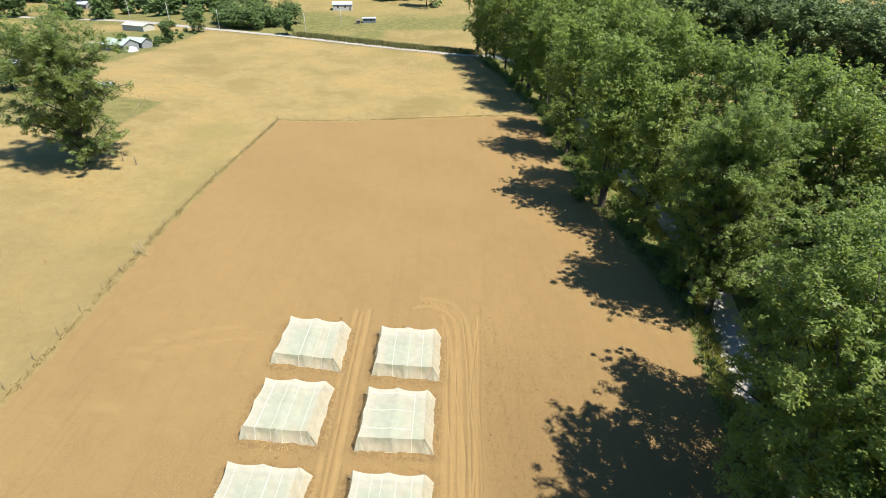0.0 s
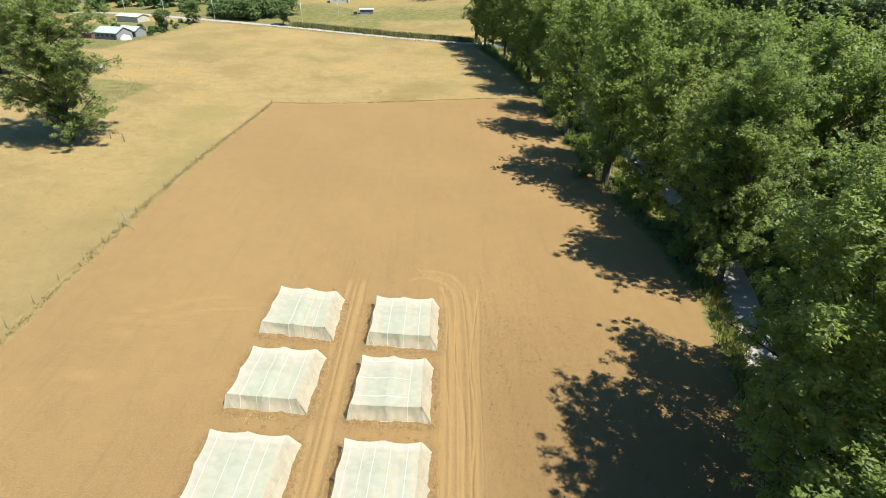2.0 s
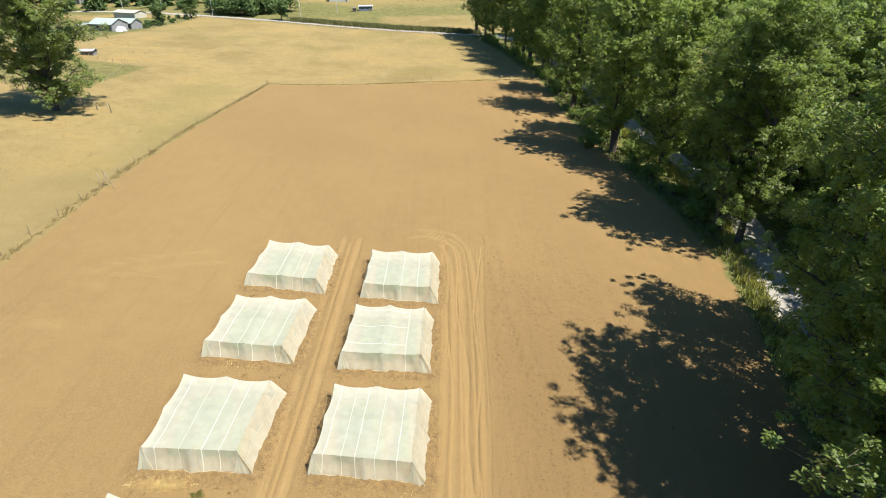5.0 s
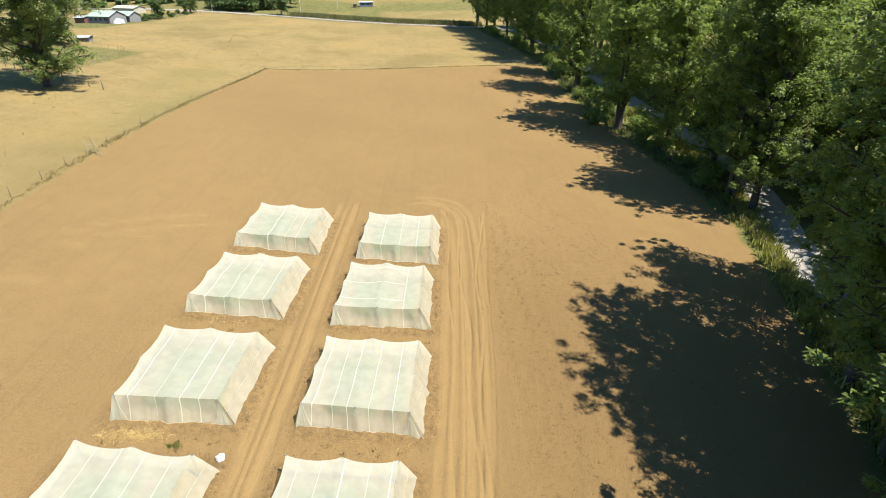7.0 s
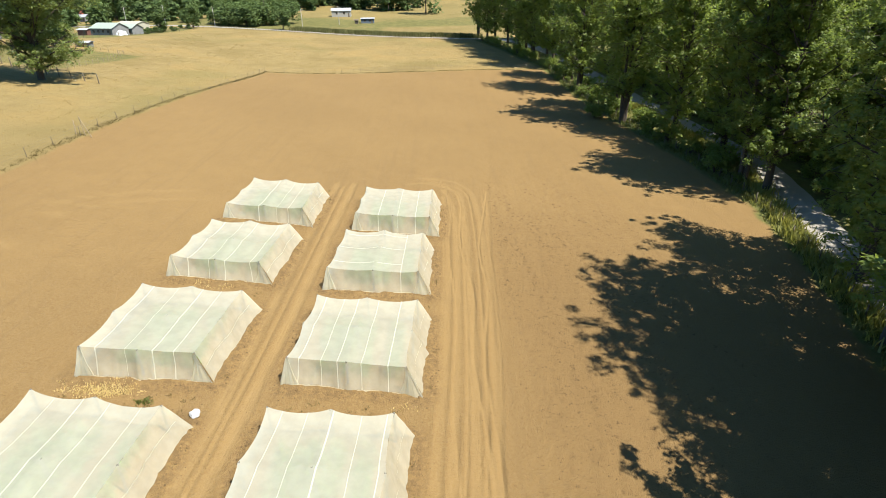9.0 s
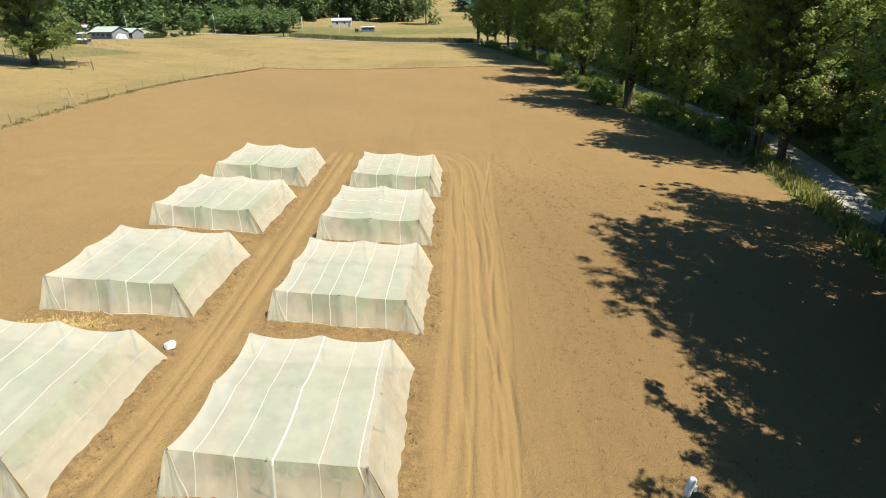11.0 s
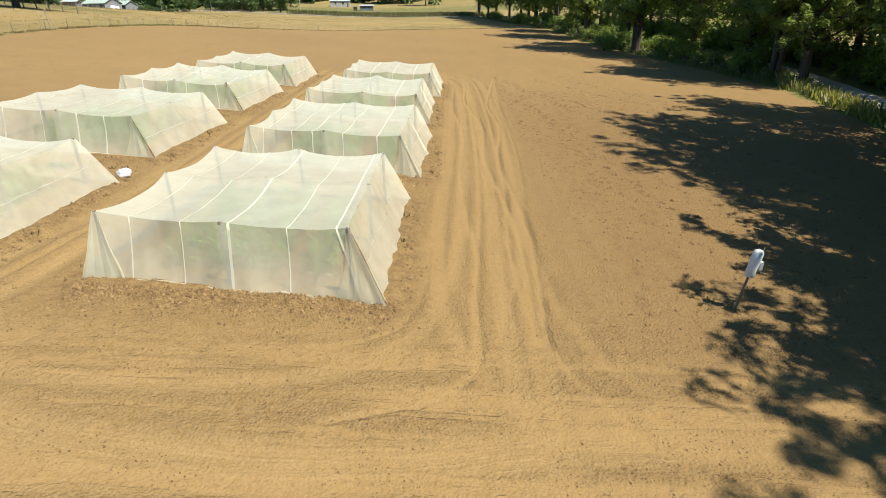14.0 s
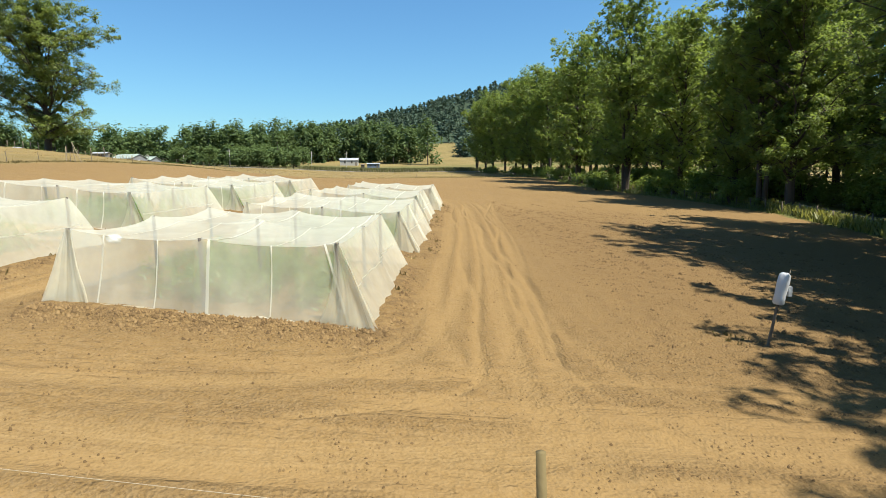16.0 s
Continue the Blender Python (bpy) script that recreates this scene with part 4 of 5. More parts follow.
SEAMS = [
    [(0.13, 0.022), (0.33, 0.016), (0.53, 0.045), (0.75, 0.018), (0.95, 0.03)],
    [(0.1, 0.03), (0.28, 0.02), (0.42, 0.028), (0.62, 0.022), (0.84, 0.03)],
    [(0.8, 0.03)],
    [(0.3, 0.035), (0.56, 0.02), (0.8, 0.03)],
    [(0.2, 0.02), (0.42, 0.03), (0.62, 0.025), (0.85, 0.02)],
    [(0.13, 0.035), (0.38, 0.015), (0.62, 0.04), (0.8, 0.03)],
    [(0.18, 0.045), (0.42, 0.02), (0.6, 0.03), (0.88, 0.025)],
    [(0.42, 0.04), (0.65, 0.015), (0.8, 0.02)]]
NET_LABEL = "cream insect net tent stretched over wooden posts on tilled soil"
for i, t in enumerate(TENT_TOPS):
    net_tent(i, t, SEAMS[i], across=((0.9, 0.05, 0.8), (0.55, 0.0, 0.8), (0.2, 0, 0.8)) if i == 2 else (), label=NET_LABEL)


def crop_plot(i, x0, x1, y0, y1, rng):
    """Low green crop in rows under a net."""
    cs, ns, ss = [], [], []
    rows = [r for r in np.arange(x0 + 1.1, x1 - 0.7, 0.45) if not 0.63 < (r - x0) / (x1 - x0) < 0.75]
    for rx in rows:
        for ry in np.arange(y0 + 0.95, y1 - 0.7, 0.16):
            if rng.random() < 0.08 + 0.35 * (noise.noise((rx * 0.5, ry * 0.5, i)) < -0.15):
                continue
            px, py = rx + rng.normal() * 0.1, ry + rng.normal() * 0.05
            z = gz(px, py)
            tall = 0.75 + 0.35 * rng.random()
            for k in range(20):
                a = rng.random() * 6.28
                hgt = tall * (k + 0.5) / 20
                rad = 0.19 * (1 - 0.4 * hgt / tall)
                cs.append((px + math.cos(a) * rad, py + math.sin(a) * rad, z + hgt))
                ns.append((math.cos(a) * 0.6, math.sin(a) * 0.6, 0.8))
                ss.append(0.046 * rng.uniform(0.7, 1.3))
    v, f = leaf_cards(np.array(cs), np.array(ns), np.array(ss), np.random.default_rng(i), 4.2, -0.5, 3)
    tagged(new("crop_plants", mesh_of("crop_plants", v, f, M_CROP)), "rows of low green crop plants under the net", "crop", "crop plots under nets", "stuff")


for i, t in enumerate(TENTS):
    crop_plot(i, *t, np.random.default_rng(200 + i))

# ---- woods, shrubs, hill ----


def wood_stuff(name, trees, mat, per, leaf, label, category, cone=False, seed=1):
    """Many far trees, each a few dozen leafy clumps, in one mesh. trees: x, y, height, radius."""
    rng = np.random.default_rng(seed)
    clumps = []
    trunks = []
    for x, y, h, r in trees:
        z = gz(x, y)
        trunks.append(([(x, y, z - 0.5), (x, y, z + h * 0.6)], [0.018 * h, 0.008 * h], 4))
        k = 10 if cone else 16
        for j in range(k):
            t = (j + rng.random()) / k
            if cone:
                w = r * (1 - t) ** 0.8 * rng.uniform(0.2, 0.9)
                zz, size = z + h * (0.1 + 0.86 * t), r * (0.55 * (1 - t) + 0.16)
            else:
                w = r * math.sin(math.pi * (0.24 + 0.68 * t)) ** 0.7 * rng.uniform(0.1, 0.85)
                zz, size = z + h * (0.05 + 0.87 * t), r * rng.uniform(0.32, 0.5)
            a = rng.random() * 6.28
            clumps.append((x + math.cos(a) * w, y + math.sin(a) * w, zz, size))
    p, nrm = crown_points(clumps, per, rng, 1.0)
    v, f = leaf_cards(p, nrm, leaf * rng.uniform(0.7, 1.4, len(p)), rng, 1.3, sides=3)
    root = thing(name, pose(0, 0, 0), label, category, kind="stuff")
    part("trunks", tubes_mesh("trunks", trunks, M_BARK), None, root)
    part("crowns", mesh_of("crowns", v, f, mat), None, root)


wr = random.Random(21)
belt = []
for i in range(190):
    x = wr.uniform(-420, -8)
    y = wr.uniform(345, 440) + max(0, -x - 200) * 0.1
    if abs(x + 60) < 45 and y < 372:
        y += 34
    h = wr.uniform(15, 31)
    belt.append((x, y, h, h * wr.uniform(0.27, 0.38)))
for i in range(16):
    belt.append((wr.uniform(-215, -120), wr.uniform(300, 335), wr.uniform(7, 12), wr.uniform(3.5, 6)))
for i in range(24):
    belt.append((wr.uniform(-420, -225), wr.uniform(300, 345), wr.uniform(12, 20), wr.uniform(5, 8)))
for i in range(45):
    belt.append((wr.uniform(42, 240), wr.uniform(330, 470), wr.uniform(15, 24), wr.uniform(6, 9)))
wood_stuff("broadleaf_wood", belt, M_LEAF_BUSH, 54, 1.3, "belt of broadleaf trees beyond the gravel road", "woodland", seed=3)
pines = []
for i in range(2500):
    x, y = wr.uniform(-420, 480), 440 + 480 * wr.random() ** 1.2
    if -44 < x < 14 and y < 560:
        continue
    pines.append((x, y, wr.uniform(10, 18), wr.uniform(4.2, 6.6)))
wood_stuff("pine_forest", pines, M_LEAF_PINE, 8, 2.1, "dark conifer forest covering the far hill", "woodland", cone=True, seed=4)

edge_tree = tree("broadleaf_tree", "dense broadleaf tree at the edge of the wood", "tree", "trees of the wood's edge", M_LEAF_WOOD, spot(112, 182, 10, 1.0),
                 seed=41, height=24, radius=9.5, bare=0.12, limbs=24, per=21, leaf=0.62, stems=1, twigs=1, fluff=0.15)
for i in range(44):
    f, d = ((i % 16) + wr.uniform(0.2, 0.8)) / 16, (0, 13, 28)[i // 16]
    copy_scaled(edge_tree, spot(84 + 62 * f + d * 0.8, 236 - 92 * f + d * 0.75 + wr.uniform(-3, 3), wr.uniform(0, 360), wr.uniform(0.85, 1.1)))


def shrub(seed, height, radius, mat, label, m, name="shrub", group="", leaf=0.34, per=40, n=16):
    rng = np.random.default_rng(seed)
    ob = thing(name, m, label, "shrub", group)
    wood, clumps = [], []
    for k in range(n):
        a = rng.random() * 6.28
        r = radius * rng.uniform(0.15, 0.8)
        z = height * rng.uniform(0.25, 0.85) * (1 - 0.35 * r / radius)
        tip = Vector((math.cos(a) * r, math.sin(a) * r, z))
        wood.append(([(0, 0, -0.2), tip * 0.5 + Vector((0, 0, 0.15 * height)), tip], [0.05, 0.035, 0.012], 4))
        clumps.append((*tip, radius * rng.uniform(0.28, 0.45)))
    p, nrm = crown_points(clumps, per, rng, 0.9)
    p[:, 2] = np.maximum(p[:, 2], 0.03)
    v, f = leaf_cards(p, nrm, leaf * rng.uniform(0.7, 1.3, len(p)), rng, sides=3)
    part("stem", tubes_mesh("stem", wood, M_BARK), None, ob)
    part("foliage", mesh_of("foliage", v, f, mat), None, ob)
    return ob


shrub_a = shrub(51, 2.6, 2.0, M_LEAF, "green shrub growing under the poplars beside the field", spot(26.2, 95), group="shrubs under the poplars", leaf=0.22, per=60, n=13)
for i in range(110):
    y = 34 + i * 1.7 + wr.uniform(-1.5, 1.5)
    copy_scaled(shrub_a, spot((float(row_x(y)) + wr.choice((-2.0, -1.6, 0.3)) if i % 2 and y > 62 else road_x(y) + wr.choice((4.5, 6.0, 7.5, 9.5))) + wr.uniform(-0.6, 0.6), y, wr.uniform(0, 360), wr.uniform(0.4, 1.35)))
for i in range(85):
    y = 10 + i * 1.5 + wr.uniform(-1.5, 1.5)
    copy_scaled(shrub_a, spot(road_x(y) + wr.choice((5.5, 7, 9, 12, 15, 18)) + wr.uniform(-1, 1), y, wr.uniform(0, 360), wr.uniform(0.9, 1.8)))
for x, y, h, r in ((-112.3, 234, 10.5, 3.7), (-109.5, 257.5, 10.5, 4.0), (-70.6, 259.5, 10.5, 3.8)):
    shrub(int(x * -7), h, r, M_LEAF_BUSH, "dark rounded small tree beside the gravel road", spot(x, y), "small_tree", "small trees by the road", 0.5, 90, 20)
for x, y, h, r in ((-99, 273, 11, 7.5), (-90, 270, 10, 7), (-84, 279, 12, 8), (-77, 288, 12, 8), (-104, 281, 12, 7.5), (-93, 290, 13, 8.5), (-128, 296, 6, 5)):
    shrub(int(x * -5), h, r, M_LEAF_BUSH, "large spreading dark green thicket beyond the road", spot(x, y), "thicket", "thickets beyond the road", 0.75, 90, 26)


def tufts(name, spots, mat, label, tall, wide, blades, seed, category="grass"):
    """Tufts of narrow blades in one mesh."""
    rng = np.random.default_rng(seed)
    xy = np.repeat(np.asarray(spots), blades, 0) + rng.normal(size=(len(spots) * blades, 2)) * wide
    z = top_of(xy[:, 0], xy[:, 1])
    a = rng.random(len(xy)) * 6.28
    h = tall * rng.uniform(0.5, 1.3, len(xy))
    b = np.stack([np.cos(a), np.sin(a), 0 * a], 1) * (0.018 + tall * 0.09)
    lean = np.stack([rng.normal(size=len(xy)) * 0.35 * h, rng.normal(size=len(xy)) * 0.35 * h, h], 1)
    base = np.stack([xy[:, 0], xy[:, 1], z - 0.02], 1)
    v = np.stack([base - b, base + b, base + b * 0.4 + lean, base - b * 0.4 + lean], 1).reshape(-1, 3)
    tagged(new(name, mesh_of(name, v, np.arange(len(v)).reshape(-1, 4), mat)), label, category, kind="stuff")


garden = shrub(52, 1.5, 1.3, M_LEAF_BUSH, "small garden shrub beside the farm house", spot(-109.5, 228), "garden_shrub", "garden shrubs round the house", 0.3, 50, 12)
for i in range(34):
    y = wr.uniform(200, 262)
    copy_scaled(garden, spot(-109.5 - abs(wr.gauss(0, 10)), y if abs(y - 210) > 9 else y + 22, wr.uniform(0, 360), wr.uniform(0.5, 1.5)))

for x, y, h, r in ((-92, 138, 9, 5), (-100, 143, 10, 5.5), (-108, 137, 9, 5), (-117, 141, 9, 5)):
    shrub(int(x * -3), h, r, M_LEAF_BUSH, "dark bushy tree behind the lone pasture tree", spot(x, y), "bushy_tree", "bushy trees behind the pasture", 0.5, 80, 22)

# bramble hedge behind the road, rank grass on the field's edges
hedge = [(x + wr.uniform(-1, 1), float(np.interp(x, [p[0] for p in FAR_FENCE], [p[1] for p in FAR_FENCE])) + 9.5 + wr.uniform(-1.5, 1.5)) for x in np.linspace(-66, 14, 340)]
tufts("bramble_hedge", hedge, M_BRAMBLE, "low tangled olive bramble hedge along the road", 1.5, 1.0, 20, 61, "hedge")
bank = [(-42.3 + wr.gauss(0, 0.22), wr.uniform(18, 137)) for i in range(620)]
bank += [(x, 136.4 + 0.152 * (x + 42.4) + wr.gauss(0, 0.25)) for x in (wr.uniform(-42, 24) for i in range(380))]
tufts("bank_grass", bank, M_BANK, "dull brown grass growing along the field fence", 0.17, 0.22, 8, 62)
verge = []
for i in range(1500):
    y = wr.uniform(20, 215)
    verge.append((float(row_x(y)) - 3.4 + abs(wr.gauss(0, 1.4)), y))
pasture = [(wr.uniform(-120, -44), wr.uniform(25, 190)) for i in range(2600)]
pasture += [(wr.uniform(-100, 20), wr.uniform(138, 236)) for i in range(2200)]
pasture = [(x, y) for x, y in pasture if not (x > -43.5 and y < 137.5 + 0.152 * (x + 42.4)) and y < 250 - 0.33 * (x + 60)]
tufts("pasture_tufts", pasture, M_TUFT, "scattered coarse tufts in the dry pasture", 0.15, 0.3, 6, 64)
rank = [(road_x(y) - 3.0 + wr.gauss(0, 0.55), y) for y in (wr.uniform(20, 105) for i in range(900))]
tufts("roadside_grass", rank, M_RANK, "rank yellow green grass between the fence and the road", 0.75, 0.35, 9, 65)
tufts("verge_grass", verge, M_GRASS, "green and yellow grass on the verge under the trees", 0.45, 0.3, 8, 63)

# ---- fences ----


def fence(path, spacing, height, thick, wires, label, group="", mat=None, jitter=0.06, wire_mat=None, seed=3, scales=None, gauge=0.007):
    """Posts and wires along a path."""
    rnd = random.Random(seed)
    pts = [Vector((*p, 0)) for p in path]
    lens = [(b - a).length for a, b in zip(pts, pts[1:])]
    total, n = sum(lens), max(2, round(sum(lens) / spacing) + 1)
    ob = thing("fence", pose(pts[0].x, pts[0].y, gz(pts[0].x, pts[0].y)), label, "fence", group)
    o = ob.matrix_world.translation
    shared = [tubes_mesh("post", [([(0, 0, -0.3), (0.01 * k, -0.01 * k, height * 0.5), (0.03 * (k - 1), 0.02, height)], [thick * 1.05, thick, thick * 0.9], 6)], mat or M_WOOD) for k in range(3)]
    tops = []
    for k in range(n):
        d = total * k / (n - 1)
        i = 0
        while i < len(lens) - 1 and d > lens[i]:
            d -= lens[i]
            i += 1
        p = pts[i].lerp(pts[i + 1], d / lens[i])
        p = Vector((p.x + rnd.gauss(0, jitter), p.y + rnd.gauss(0, jitter), gz(p.x, p.y)))
        q = part("post", shared[k % 3], None, ob)
        q.matrix_basis = Matrix.Translation(p - o) @ Euler((rnd.gauss(0, 0.03), rnd.gauss(0, 0.03), rnd.uniform(0, 6))).to_matrix().to_4x4() @ Matrix.Diagonal((1, 1, scales[k % len(scales)] if scales else rnd.uniform(0.88, 1.1), 1))
        tops.append(p - o)
    for w in wires:
        part("wire", tubes_mesh("wire", [([t + Vector((0, 0, w * height)) for t in tops], [gauge] * n, 4)], wire_mat or M_WIRE), None, ob)
    return ob


fence([(-43.5, 14), (-43.0, 50), (-42.2, 64), (-42.4, 92), (-41.6, 106), (-42.4, 136.3)], 4.2, 1.1, 0.034, (0.35, 0.65, 0.92), "weathered post and wire fence along the tilled field", "field fences", seed=1)
fence([(-42.4, 136.5), (-25.3, 140.4), (-5.9, 143.9), (15.3, 146.2), (25, 147.5)], 4.6, 1.1, 0.034, (0.35, 0.65, 0.92), "weathered post and wire fence along the tilled field", "field fences", seed=2)
fence(FAR_FENCE, 1.25, 1.15, 0.075, (0.6,), "close set pale wooden stake fence along the road", mat=M_WOOD_PALE, seed=4)
fence([(-105.5, 258), (-107, 232), (-108.2, 214), (-111.8, 187), (-121, 168)], 3.0, 1.2, 0.06, (0.5, 0.9), "old post and wire fence round the house yard", "yard fences", seed=5)
fence([(-100, 117), (-78.8, 105.5), (-68.0, 99.0), (-63, 97.2), (-57.2, 95)], 3.1, 1.5, 0.085, (0.5, 0.85), "dark stout post fence beside the lone tree", "yard fences", seed=6)
fence([(-71, 109), (-72.5, 125), (-77, 140), (-95, 145)], 2.4, 1.1, 0.05, (0.6,), "thin pale stake fence round a green patch", "yard fences", mat=M_WOOD_PALE, seed=7)
fence([(min(float(row_x(y)) - 2.6, road_x(y) - 3.0), y) for y in range(34, 216, 9)], 2.8, 1.2, 0.06, (0.3, 0.6, 0.9), "old post and wire fence under the poplars", "field fences", seed=8)
fence([(-17.95, 8.0), (-3.85, 6.98), (0.85, 6.62), (14.95, 5.6)], 4.72, 1.5, 0.046, (0.28, 0.55, 0.8), "round pale post and thin wire fence in the soil", "field fences", mat=M_STAKE, jitter=0.0, seed=9,
      gauge=0.0024, wire_mat=M_WIRE_PALE, scales=(1.0, 1.0, 1.0, 0.96, 1.15, 1.0, 1.0, 1.0))


def brace():
    """Leaning poles that stay the fence at its gate."""
    ob = thing("fence_brace", pose(-42.0, 64.6, gz(-42, 64.6)), "pair of leaning wooden poles bracing the field fence", "fence brace")
    for a, b, r in (((0.15, 0.5, -0.2), (0.1, 0.25, 2.2), 0.045), ((1.35, -0.3, -0.1), (0.05, 0.28, 2.25), 0.04), ((-0.85, 0.4, -0.2), (-0.75, 0.4, 1.75), 0.055), ((-0.8, 0.4, 1.0), (0.6, 0.1, 1.15), 0.03)):
        part("pole", tubes_mesh("pole", [([a, b], [r, r * 0.85], 7)], M_WOOD_PALE), None, ob)


brace()

# ---- houses, sheds, poles ----
M_WALL_GREY = plain("grey_boards", (0.191, 0.191, 0.186), 0.85, 3.0, 0.25)
M_WALL_PALE = plain("pale_render", (0.348, 0.331, 0.29), 0.85, 2.0, 0.2)
M_WALL_BLUE = plain("blue_grey_boards", (0.116, 0.145, 0.186), 0.8, 3.0, 0.25)
M_WALL_RED = plain("red_brown_boards", (0.151, 0.0696, 0.0522), 0.8, 3.0, 0.25)
M_ROOF_GREEN = plain("pale_green_sheet", (0.29, 0.335, 0.28), 0.5, 2.0, 0.15)
M_ROOF_WHITE = plain("bright_zinc_sheet", (0.33, 0.34, 0.35), 0.45, 2.0, 0.12)
M_ROOF_RED = plain("red_roof_sheet", (0.244, 0.0696, 0.0464), 0.6, 2.0, 0.25)
M_ROOF_BEIGE = plain("beige_plastic_sheet", (0.36, 0.336, 0.267), 0.6, 2.0, 0.15)
M_DARK = plain("dark_opening", (0.0174, 0.0174, 0.0203), 0.3, 2.0, 0.2)


def house(name, x, y, w, d, h, rise, turn, wall, roof, label, windows=3, door=True, category="house", over=0.35):
    ob = thing(name, spot(x, y, turn, 1.0, 0.1), label, category)
    bm = bmesh.new()
    box(bm, -w / 2, w / 2, -d / 2, d / 2, -0.4, h)
    g = [bm.verts.new(p) for p in ((-w / 2, -d / 2, h), (-w / 2, d / 2, h), (-w / 2, 0, h + rise), (w / 2, -d / 2, h), (w / 2, d / 2, h), (w / 2, 0, h + rise))]
    bm.faces.new((g[0], g[2], g[1])), bm.faces.new((g[3], g[4], g[5]))
    part("wall", bm, wall, ob)
    for sgn in (-1, 1):
        bm = bmesh.new()
        n = max(4, int(w / 0.9))
        for k in range(n):
            x0, x1 = -w / 2 - over + (w + 2 * over) * k / n, -w / 2 - over + (w + 2 * over) * (k + 1) / n - 0.02
            e = sgn * (d / 2 + over)
            ze = h - over * rise / (d / 2)
            zl = 0.03 if k % 2 else 0.0
            v = [bm.verts.new(p) for p in ((x0, e, ze + zl), (x1, e, ze + zl), (x1, 0, h + rise + zl), (x0, 0, h + rise + zl), (x0, e, ze + zl + 0.08), (x1, e, ze + zl + 0.08), (x1, 0, h + rise + zl + 0.08), (x0, 0, h + rise + zl + 0.08))]
            for f in ((0, 1, 2, 3), (4, 5, 6, 7), (0, 1, 5, 4), (2, 3, 7, 6), (1, 2, 6, 5), (0, 3, 7, 4)):
                bm.faces.new([v[i] for i in f])
        bmesh.ops.recalc_face_normals(bm, faces=bm.faces[:])
        part("roof", bm, roof, ob)
    for k in range(windows):
        wx = -w / 2 + w * (k + 0.7) / (windows + 0.6)
        bm = box(bmesh.new(), wx - 0.5, wx + 0.5, -d / 2 - 0.04, -d / 2 + 0.05, h * 0.4, h * 0.8, 0.01)
        win = part("window", bm, M_WOOD_PALE, ob, "pale framed window")
        for c in (-0.24, 0.24):
            part("pane", box(bmesh.new(), wx + c - 0.2, wx + c + 0.2, -d / 2 - 0.05, -d / 2 - 0.02, h * 0.4 + 0.07, h * 0.8 - 0.07), M_DARK, win, "dark glass pane")
    if door:
        part("door", box(bmesh.new(), w / 2 - 1.6, w / 2 - 0.75, -d / 2 - 0.05, -d / 2 + 0.05, -0.3, min(2.0, h - 0.15), 0.01), M_WOOD, ob, "brown wooden door")
    return ob


house("farm_house", -119.2, 209.6, 10.2, 7, 2.5, 1.6, -19, M_WALL_GREY, M_ROOF_GREEN, "low farm house with a pale green sheet roof", 4)
house("house_annex", -116.2, 217.0, 8.2, 5, 2.3, 1.3, -19, M_WALL_GREY, M_ROOF_GREEN, "grey annex with a pale green roof behind the house", 2)
house("storage_shed", -129.0, 211.6, 4.2, 3.4, 2.0, 0.5, -15, M_WALL_RED, M_ROOF_WHITE, "small shed with a bright zinc roof", 0, True, "shed")
house("greenhouse", -140.6, 266, 14.5, 6, 2.4, 0.9, -27, M_ROOF_BEIGE, M_ROOF_BEIGE, "long beige plastic covered greenhouse beside the garden", 0, False, "greenhouse")
house("red_house", -222, 377, 16, 9, 3.0, 2.4, 5, M_WALL_PALE, M_ROOF_RED, "pale house with a red sheet roof among trees", 4)
house("barn", -215, 352, 9, 6, 2.6, 1.4, -20, M_WALL_GREY, M_ROOF_WHITE, "small grey barn with a zinc roof among trees", 1, True, "barn")
house("white_shed", -57.7, 338, 10.8, 7, 3.2, 1.3, 6, M_WALL_PALE, M_ROOF_WHITE, "whitewashed shed with a zinc roof in the green meadow", 2, True, "shed")
house("blue_shed", -38, 300, 6.6, 3.8, 2.2, 0.4, 6, M_WALL_BLUE, M_ROOF_WHITE, "small blue grey shed with a zinc roof in the meadow", 2, True, "shed")
house("field_hut", -43, 294.5, 1.8, 1.8, 1.9, 0.4, 6, M_WOOD, M_WOOD, "small brown wooden hut beside the meadow shed", 0, True, "shed")
house("tin_shed", -129.5, 164, 8, 5, 2.4, 0.6, 20, M_WALL_GREY, M_ROOF_WHITE, "open tin shed with a bright zinc roof in the pasture", 0, True, "shed")
house("garden_shed", -91, 148, 3.2, 2.4, 1.1, 0.3, 5, M_WALL_GREY, M_ROOF_WHITE, "small low grey shed with a zinc roof behind the tree", 0, True, "shed")


def heap(name, x, y, w, d, h, mat, label, category, seed=1):
    bm = bmesh.new()
    bmesh.ops.create_icosphere(bm, subdivisions=3, radius=1.0)
    for v in bm.verts:
        k = 1 + 0.3 * noise.noise(v.co * 2.1 + Vector((seed, 0, 0)))
        v.co = Vector((v.co.x * w * k, v.co.y * d * k, max(-0.1, v.co.z * h * k)))
    for f in bm.faces:
        f.smooth = True
    me = bpy.data.meshes.new(name)
    bm.to_mesh(me)
    bm.free()
    me.materials.append(mat)
    ob = new(name, me)
    ob.matrix_world = spot(x, y, seed * 40)
    return tagged(ob, label, category)


M_WHITE = plain("white_plastic", (0.5, 0.5, 0.49), 0.4, 3.0, 0.12)
heap("covered_heap", -113.2, 206.2, 2.2, 1.5, 1.6, M_WHITE, "heap under a white tarpaulin beside the farm house", "heap", 2)


